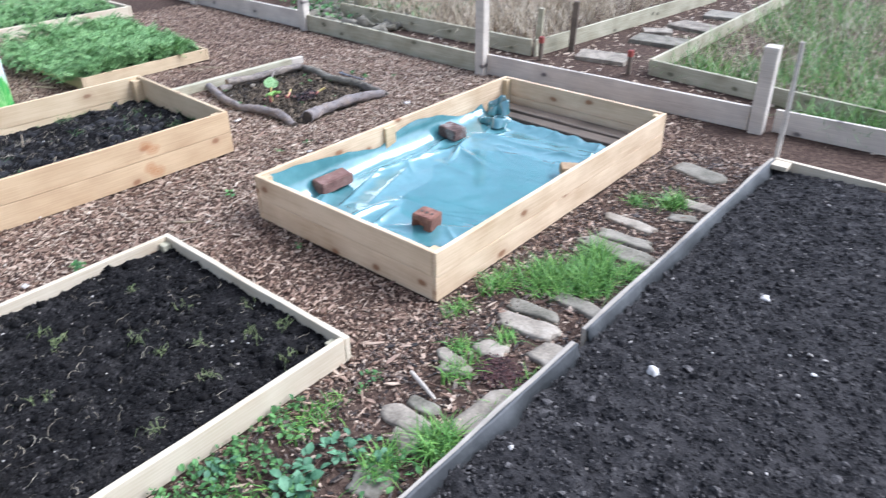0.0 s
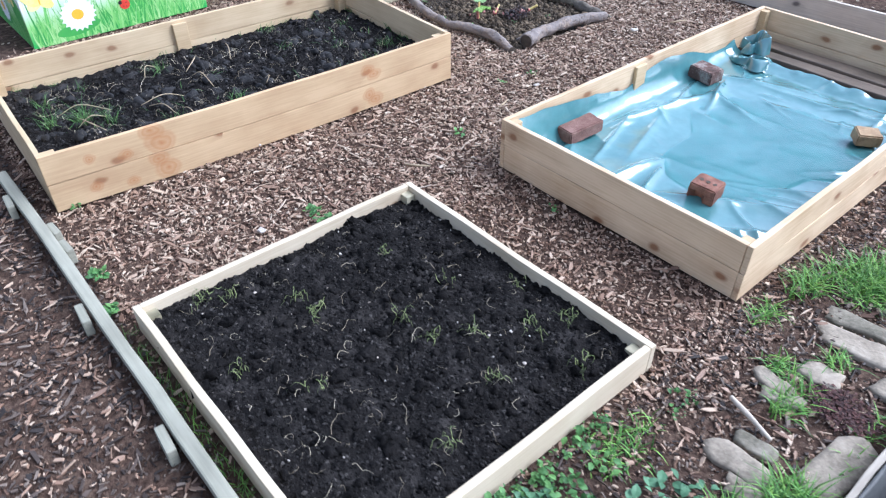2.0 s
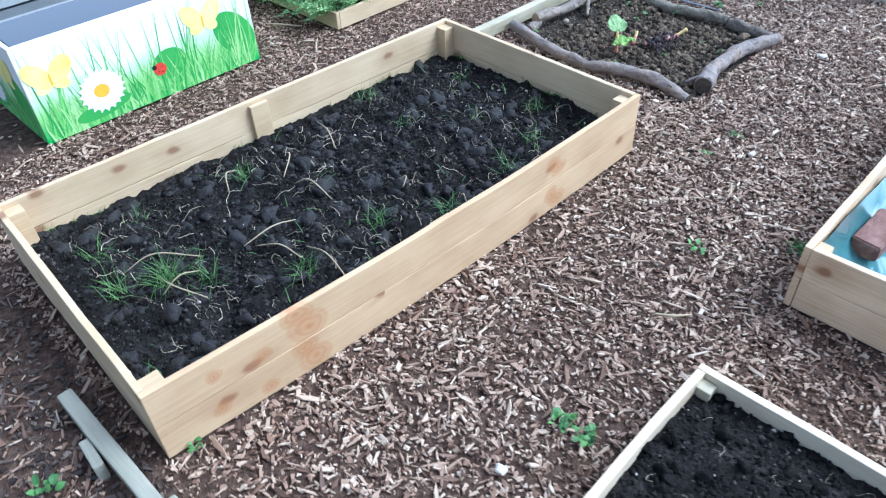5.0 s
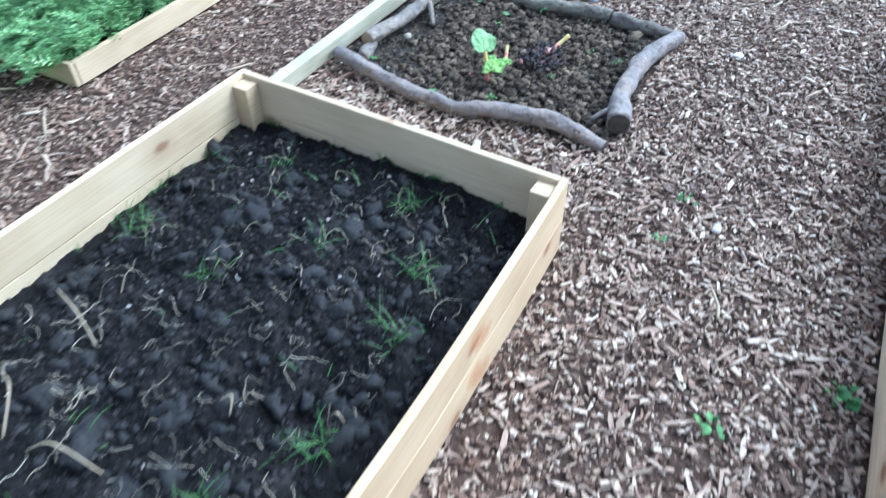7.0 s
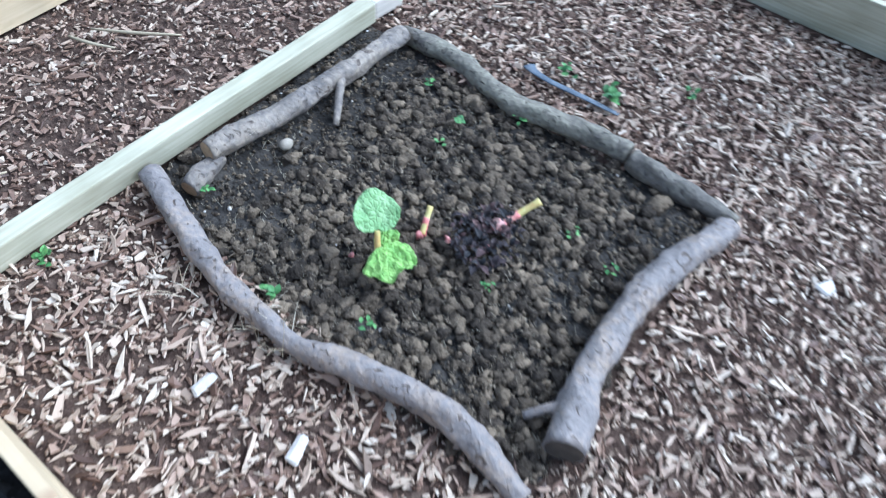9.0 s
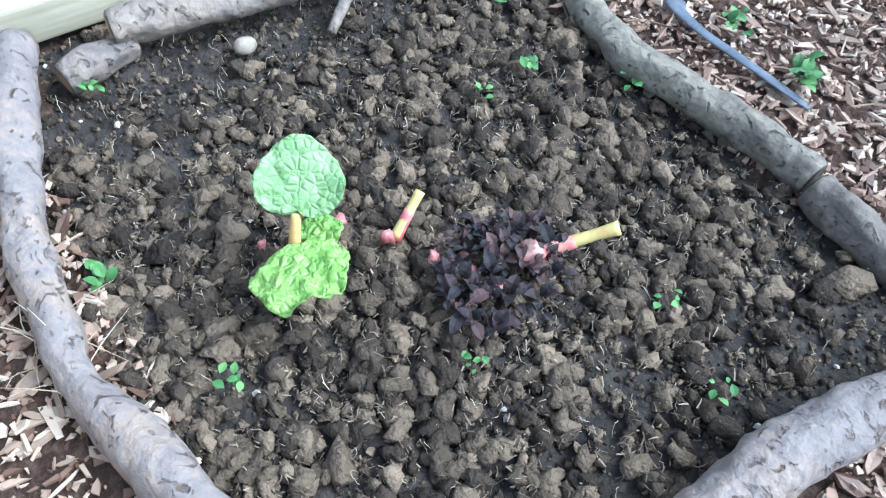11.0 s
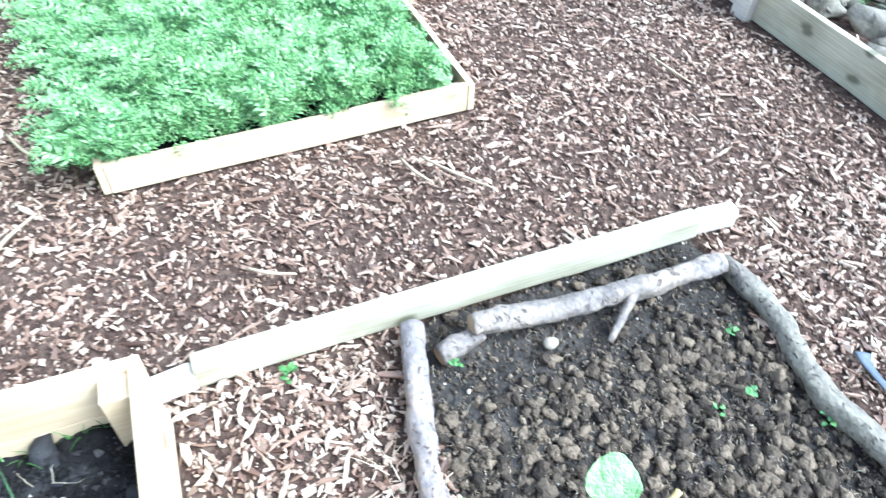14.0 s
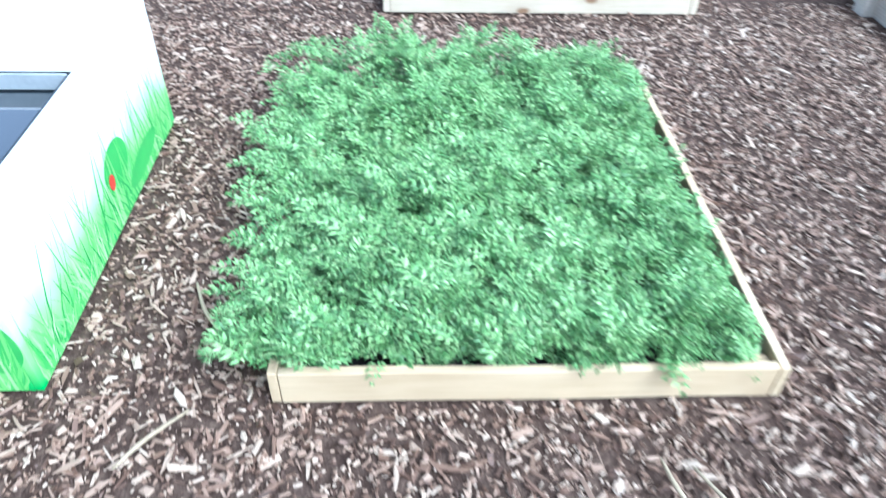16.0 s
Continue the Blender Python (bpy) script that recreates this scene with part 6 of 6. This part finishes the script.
for k, (x0, y0, x1, y1, w, kind) in enumerate(SLABS):
    ln = math.hypot(x1 - x0, y1 - y0)
    bm = bmesh.new()
    rim_v = []
    for q in range(18):
        a = 2 * math.pi * q / 18
        c, d = math.cos(a), math.sin(a)
        grow = 1.0 / (abs(c) ** 9 + abs(d) ** 9) ** 0.111 * (1 + 0.34 * noise.noise(Vector((c * 1.3, d * 1.3, k * 3.7))) + 0.12 * noise.noise(Vector((c * 4, d * 4, k * 5.1))))
        rim_v.append((c * grow * ln / 2, d * grow * w / 2))
    rings = []
    for shrink, zz in ((1.0, 0.0), (0.995, 0.040), (0.97, 0.047), (0.7, 0.049), (0.35, 0.049)):
        rings.append([bm.verts.new((x * shrink, y * shrink, zz + (0.007 * noise.noise(Vector((x * 18 * shrink, y * 18 * shrink, k * 2.3))) if zz > 0.03 else 0))) for x, y in rim_v])
    for lo, hi in zip(rings, rings[1:]):
        for q in range(18):
            bm.faces.new((lo[q], lo[(q + 1) % 18], hi[(q + 1) % 18], hi[q]))
    bm.faces.new(rings[-1])
    solo("stone_slab", bm, (M_STONE, M_STONE_GREY)[kind], ("pale worn stone slab set in the path", "grey worn stone slab set in the path")[kind], "paving slab", pose((x0 + x1) / 2, (y0 + y1) / 2, -0.040, 1.5, -1.5, 0) @ pose(0, 0, 0, 0, 0, math.degrees(math.atan2(y1 - y0, x1 - x0))), group="path slabs", smooth=True)


def grass_patch(name, label, boxes, mat=M_GRASS):
    sets = []
    for x0, x1, y0, y1, count, ln in boxes:
        cx, cy = (x0 + x1) / 2, (y0 + y1) / 2
        a, r = RNG.uniform(0, 6.28, count), np.sqrt(RNG.rand(count)) * (0.75 + 0.25 * np.sin(3 * RNG.uniform(0, 6.28, count)))
        p = np.stack([cx + r * np.cos(a) * (x1 - x0) / 2, cy + r * np.sin(a) * (y1 - y0) / 2, np.full(count, -0.008)], -1)
        sets.append(blades(p, ln * RNG.uniform(0.4, 1.2, count), np.full(count, 0.006), RNG.uniform(0.1, 0.95, count), RNG.uniform(0.1, 0.8, count)))
    return stuff(name, joined(*sets), mat, label, "grass")


grass_patch("path_grass", "lush green grass clumps on the narrow path", [(-1.27, -0.97, 2.20, 2.56, 520, 0.11), (-1.08, -0.80, 2.30, 2.70, 620, 0.12), (-1.34, -1.2, 2.05, 2.35, 150, 0.10), (-1.12, -0.95, 2.55, 2.85, 260, 0.11), (-0.90, -0.76, 2.55, 2.80, 120, 0.08), (-1.08, -0.90, 3.44, 3.66, 190, 0.10), (-1.25, -1.08, 3.36, 3.52, 90, 0.07),
            (-0.90, -0.74, 1.08, 1.32, 220, 0.11), (-0.98, -0.84, 0.9, 1.1, 160, 0.08), (-1.08, -0.94, 1.42, 1.72, 130, 0.07), (-1.2, -1.04, 1.64, 1.76, 60, 0.06), (-1.36, -0.80, 0.2, 0.85, 420, 0.06), (-1.38, -1.18, 0.8, 1.2, 160, 0.05), (-1.05, -0.92, 1.80, 1.92, 60, 0.07), (-1.35, -1.25, 1.8, 2.0, 70, 0.07), (-0.80, -0.73, 1.32, 1.9, 50, 0.06)])
n = 5200
x, y = RNG.uniform(-1.40, -0.74, n), 0.1 + 1.25 * RNG.rand(n) ** 1.1
keep = (fbm(x, y, 0.16, 3, 95) > -0.14 + 0.35 * np.clip((y - 0.8) / 0.5, 0, 1) - 0.2 * (x < -1.2)) & ((x < -1.08 + 0.35 * RNG.rand(n)) | (y < 0.8))
x, y, n = x[keep], y[keep], int(keep.sum())
big = RNG.rand(n) ** 3
stuff("path_weeds", leaves(np.stack([x, y, 0.002 + 0.035 * RNG.rand(n)], -1), 0.008 + 0.026 * big, (-1.2, 0.2)), M_WEED, "low green clover and weeds beside the low bed", "weeds")
n = 620
a, r = RNG.uniform(0, 6.28, n), RNG.rand(n) ** 0.7
stuff("red_litter", leaves(np.stack([-0.885 + 0.12 * r * np.cos(a), 1.665 + 0.09 * r * np.sin(a), 0.004 + 0.012 * RNG.rand(n)], -1), RNG.uniform(0.006, 0.018, n), (-0.2, 0.2)), material("dark_red_leaf_litter", [(0.025, 0.010, 0.009), (0.05, 0.018, 0.015), (0.10, 0.038, 0.03)], 20, 0.8, 0.3, 90, per="island"), "patch of dark red leaf litter on the path", "leaf litter")
solo("stick", tube_bm([(-1.15, 1.42, 0.02), (-1.06, 1.39, 0.022), (-0.97, 1.36, 0.02)], [0.008, 0.009, 0.006], 10, 8, 0.2), M_GREY_TIMBER, "grey stick lying on the path", "stick", smooth=True)
for x, y, ang, ln in ((-5.49, 3.40, 35, 0.28), (-5.55, 3.28, 20, 0.16), (-5.3, 2.75, 60, 0.14), (-3.2, 2.35, 110, 0.12), (-3.0, 1.55, 40, 0.13), (-5.75, 4.4, 10, 0.22), (-6.1, 2.15, 30, 0.25), (-5.7, 2.1, 140, 0.2), (-3.3, 4.2, 70, 0.14)):
    d = Vector((math.cos(radians(ang)), math.sin(radians(ang)), 0)) * ln / 2
    p = Vector((x, y, 0.022))
    solo("twig", tube_bm([p - d, p + Vector((0.01, -0.012, 0.008)), p + d], [0.004, 0.006, 0.003], 10, 7, 0.15, x), M_STRAW, "pale dry twig lying on the wood chips", "twig", group="twigs", smooth=True)

for x, y, a, sx, sy, lab in ((-3.041, 0.685, 20, 0.05, 0.035, "small white card scrap lying on the wood chips"), (-3.263, 2.694, 70, 0.055, 0.03, "pale bleached wood chunk lying on the wood chips"), (-3.74, 1.05, 40, 0.06, 0.03, "pale bleached wood chunk beside the tall bed"), (-4.42, 2.72, 80, 0.07, 0.028, "pale bleached wood chunk lying on the wood chips"), (-4.16, 2.74, 100, 0.075, 0.03, "pale bleached wood chunk lying on the wood chips"), (-3.42, 3.86, 60, 0.06, 0.05, "pale stone lying on the wood chips")):
    bm = box_bm(sx * 0.8, sy * 0.8, 0.012, 0.005, 1)
    for q in bm.verts:
        q.co += Vector((noise.noise(q.co * 30 + Vector((x, 0, 0))), noise.noise(q.co * 30 + Vector((0, y, 5))), 0)) * 0.016
    solo("chunk", bm, M_PEBBLE_PALE, lab, "scrap", pose(x, y, 0.004, 3, 4, a))

# ---- fence and plots beyond ----
fence = thing("fence", "low weathered grey board fence with square posts", "fence")
for k, (x0, x1, h, yy, mat) in enumerate(((-10.3, -6.08, 0.19, 5.03, M_GREY_TIMBER), (-6.0, -3.52, 0.17, 5.015, M_MOSSY), (-3.44, -1.1, 0.18, 4.965, M_GREY_TIMBER), (-0.95, 1.9, 0.17, 5.14, M_GREY_TIMBER))):
    part("fence_board", board_bm(x1 - x0, 0.03, h, 0.004, 12, 0.004, 71 + k), mat, fence, m=pose(x0, yy, -0.01, 0, 0, (0, -1.6, 2.2, 3.0)[k]))
for k, (x, h, w) in enumerate(((-6.03, 1.25, 0.09), (-3.48, 1.25, 0.09), (-1.04, 0.64, 0.10), (-8.2, 1.25, 0.09))):
    part("fence_post", box_bm(w, w, h, 0.010), M_GREY_TIMBER, fence, m=pose(x, (5.0, 4.92, 5.06, 5.0)[k], -0.02, 1.0, 1.5 - k, 3))


def plot_edge(label, runs, mat):
    ob = thing("plot_edging", label, "bed edging")
    for k, (x0, y0, x1, y1, h) in enumerate(runs):
        ln = math.hypot(x1 - x0, y1 - y0)
        part("edge_board", board_bm(ln, 0.03, h, 0.004, 8, 0.004, 81 + k), mat, ob, m=pose(x0, y0, -0.01, 0, 0, math.degrees(math.atan2(y1 - y0, x1 - x0))))
    return ob


plot_edge("pale timber edging of a neighbouring plot of dead stalks", [(-3.42, 5.70, -3.05, 9.3, 0.16), (-6.2, 5.72, -3.46, 5.70, 0.16)], M_MOSSY)
plot_edge("pale timber edging of a neighbouring overgrown plot", [(-2.28, 5.86, -2.31, 9.8, 0.14), (-2.26, 5.86, -0.2, 5.66, 0.14), (-0.2, 5.95, 1.8, 5.85, 0.16)], M_MOSSY)
for k, (x, y, sx, sy, a) in enumerate(((-2.85, 6.05, 0.5, 0.3, 12), (-2.72, 6.95, 0.55, 0.32, 5), (-2.66, 7.75, 0.5, 0.35, -8), (-2.6, 8.5, 0.45, 0.35, 10), (-2.9, 7.3, 0.3, 0.2, 30))):
    bm = box_bm(sx, sy, 0.05, 0.012)
    for q in bm.verts:
        q.co += Vector((noise.noise(q.co * 7 + Vector((k, 0, 0))), noise.noise(q.co * 7 + Vector((0, k, 5))), 0)) * 0.03
    solo("stone_slab", bm, (M_STONE, M_STONE_GREY)[k % 2], "flat stone slab on the neighbouring path", "paving slab", pose(x, y, -0.02, 0, 0, a), group="neighbouring path slabs")
for x, y, h in ((-3.30, 5.62, 0.16), (-2.42, 5.72, 0.16)):
    ob = thing("marker_peg", "short wooden peg with a rusty red top", "peg", pose(x, y, 0))
    part("peg", box_bm(0.035, 0.035, h, 0.004), M_DARK_TIMBER, ob)
    part("cap", box_bm(0.045, 0.045, 0.06, 0.008), M_RED_CAP, ob, "rusty red cap", pose(0, 0, h))
for x, y, h in ((-3.55, 5.95, 0.42), (-3.25, 6.1, 0.5)):
    solo("stake", box_bm(0.06, 0.035, h, 0.005), M_MOSSY if h < 0.45 else M_DARK_TIMBER, "short upright stake in the neighbouring plot", "stake", pose(x, y, -0.02, 2, 3, 10))
solo("plastic_scrap", box_bm(0.12, 0.06, 0.07, 0.015), M_BLUE_GREY, "pale crumpled plastic scrap behind the fence", "litter", pose(-1.62, 5.25, -0.005, 0, 0, 20))

# dead stalks, grass and weeds beyond the fence
n = 5200
x, y = RNG.uniform(-6.5, 1.9, n), RNG.uniform(5.05, 10.5, n)
ln = RNG.uniform(0.02, 0.09, n)
stuff("path_litter", scatter(SLIVERS, SLIVER_F, np.stack([x, y, ground_height(x, y) + 0.004], -1), np.stack([ln, ln * RNG.uniform(0.2, 0.5, n), np.full(n, 0.005)], -1), RNG.uniform(0, 6.28, n), RNG.normal(0, 0.15, n), RNG.normal(0, 0.2, n)), M_CHIP_PALE, "pale grey chips and dead stems on the neighbouring paths", "wood chips")
n = 5200
x, y = RNG.uniform(-6.3, -3.5, n), RNG.uniform(5.75, 9.5, n)
stuff("dead_stalks", blades(np.stack([x, y, np.full(n, -0.01)], -1), RNG.uniform(0.12, 0.55, n), np.full(n, 0.006), RNG.uniform(0.1, 0.9, n), RNG.uniform(0, 0.8, n)), M_STRAW, "tangled dry brown stalks in the neighbouring plot", "dead plants")
n = 9000
x, y = np.concatenate([RNG.uniform(-2.22, 1.8, n), RNG.uniform(-0.9, 1.9, 2500)]), np.concatenate([5.9 + 4.2 * RNG.rand(n) ** 1.3, RNG.uniform(5.2, 6.0, 2500)])
k = fbm(x, y, 0.6, 3, 90) > -0.12
n = k.sum()
stuff("overgrown_grass", blades(np.stack([x[k], y[k], np.full(n, -0.01)], -1), RNG.uniform(0.08, 0.34, n), np.full(n, 0.007), RNG.uniform(0.1, 0.7, n), RNG.uniform(0.1, 0.9, n)), M_GRASS, "rank green grass in the neighbouring plot", "grass")
n = 3200
x, y = RNG.uniform(-2.2, 1.8, n), RNG.uniform(5.9, 9.5, n)
stuff("dry_grass", blades(np.stack([x, y, np.full(n, -0.01)], -1), RNG.uniform(0.1, 0.45, n), np.full(n, 0.005), RNG.uniform(0.2, 0.95, n), RNG.uniform(0, 0.9, n)), M_STRAW, "dry straw mixed through the rank grass", "grass")
n = 4200
x, y = RNG.uniform(-10.4, -5.2, n), RNG.uniform(5.1, 8.2, n)
k = fbm(x, y, 0.5, 3, 92) > 0.0
n = k.sum()
stuff("verge_weeds", joined(blades(np.stack([x[k], y[k], np.full(n, -0.01)], -1), RNG.uniform(0.05, 0.2, n), np.full(n, 0.006), RNG.uniform(0.1, 0.8, n), RNG.uniform(0.1, 0.8, n)),
      leaves(np.stack([x[k], y[k], RNG.uniform(0.0, 0.08, n)], -1), RNG.uniform(0.03, 0.07, n))), M_WEED, "green weeds along the far side of the fence", "weeds")
rubble = np.stack([RNG.uniform(-6.9, -5.2, 160), RNG.uniform(5.25, 6.4, 160), np.full(160, 0.01)], -1)
stuff("rubble", lumps_np(rubble, RNG.uniform(0.02, 0.10, 160), True, 0.5), M_STONE_GREY, "heap of dark grey stones behind the fence", "stones", True)


def tub(m, r, h):
    ob = thing("plastic_tub", "upturned cream plastic tub behind the fence", "tub", m, group="cream tubs")
    bm = bmesh.new()
    bmesh.ops.create_cone(bm, cap_ends=True, segments=32, radius1=r, radius2=r * 0.86, depth=h)
    bmesh.ops.bevel(bm, geom=[e for e in bm.edges if abs(e.verts[0].co.z - e.verts[1].co.z) < 1e-5], offset=0.012, segments=2, affect="EDGES")
    part("body", bm, M_BIN, ob, m=pose(0, 0, h / 2), smooth=True)
    bm = bmesh.new()
    bmesh.ops.create_cone(bm, cap_ends=True, segments=32, radius1=r * 1.08, radius2=r * 1.06, depth=0.03)
    part("rim", bm, M_BIN, ob, m=pose(0, 0, 0.016), smooth=True)


tub(pose(-6.22, 6.15, 0.02, 2, 3, 0), 0.15, 0.42)
tub(pose(-6.62, 6.25, 0.02, -2, 1, 0), 0.13, 0.36)
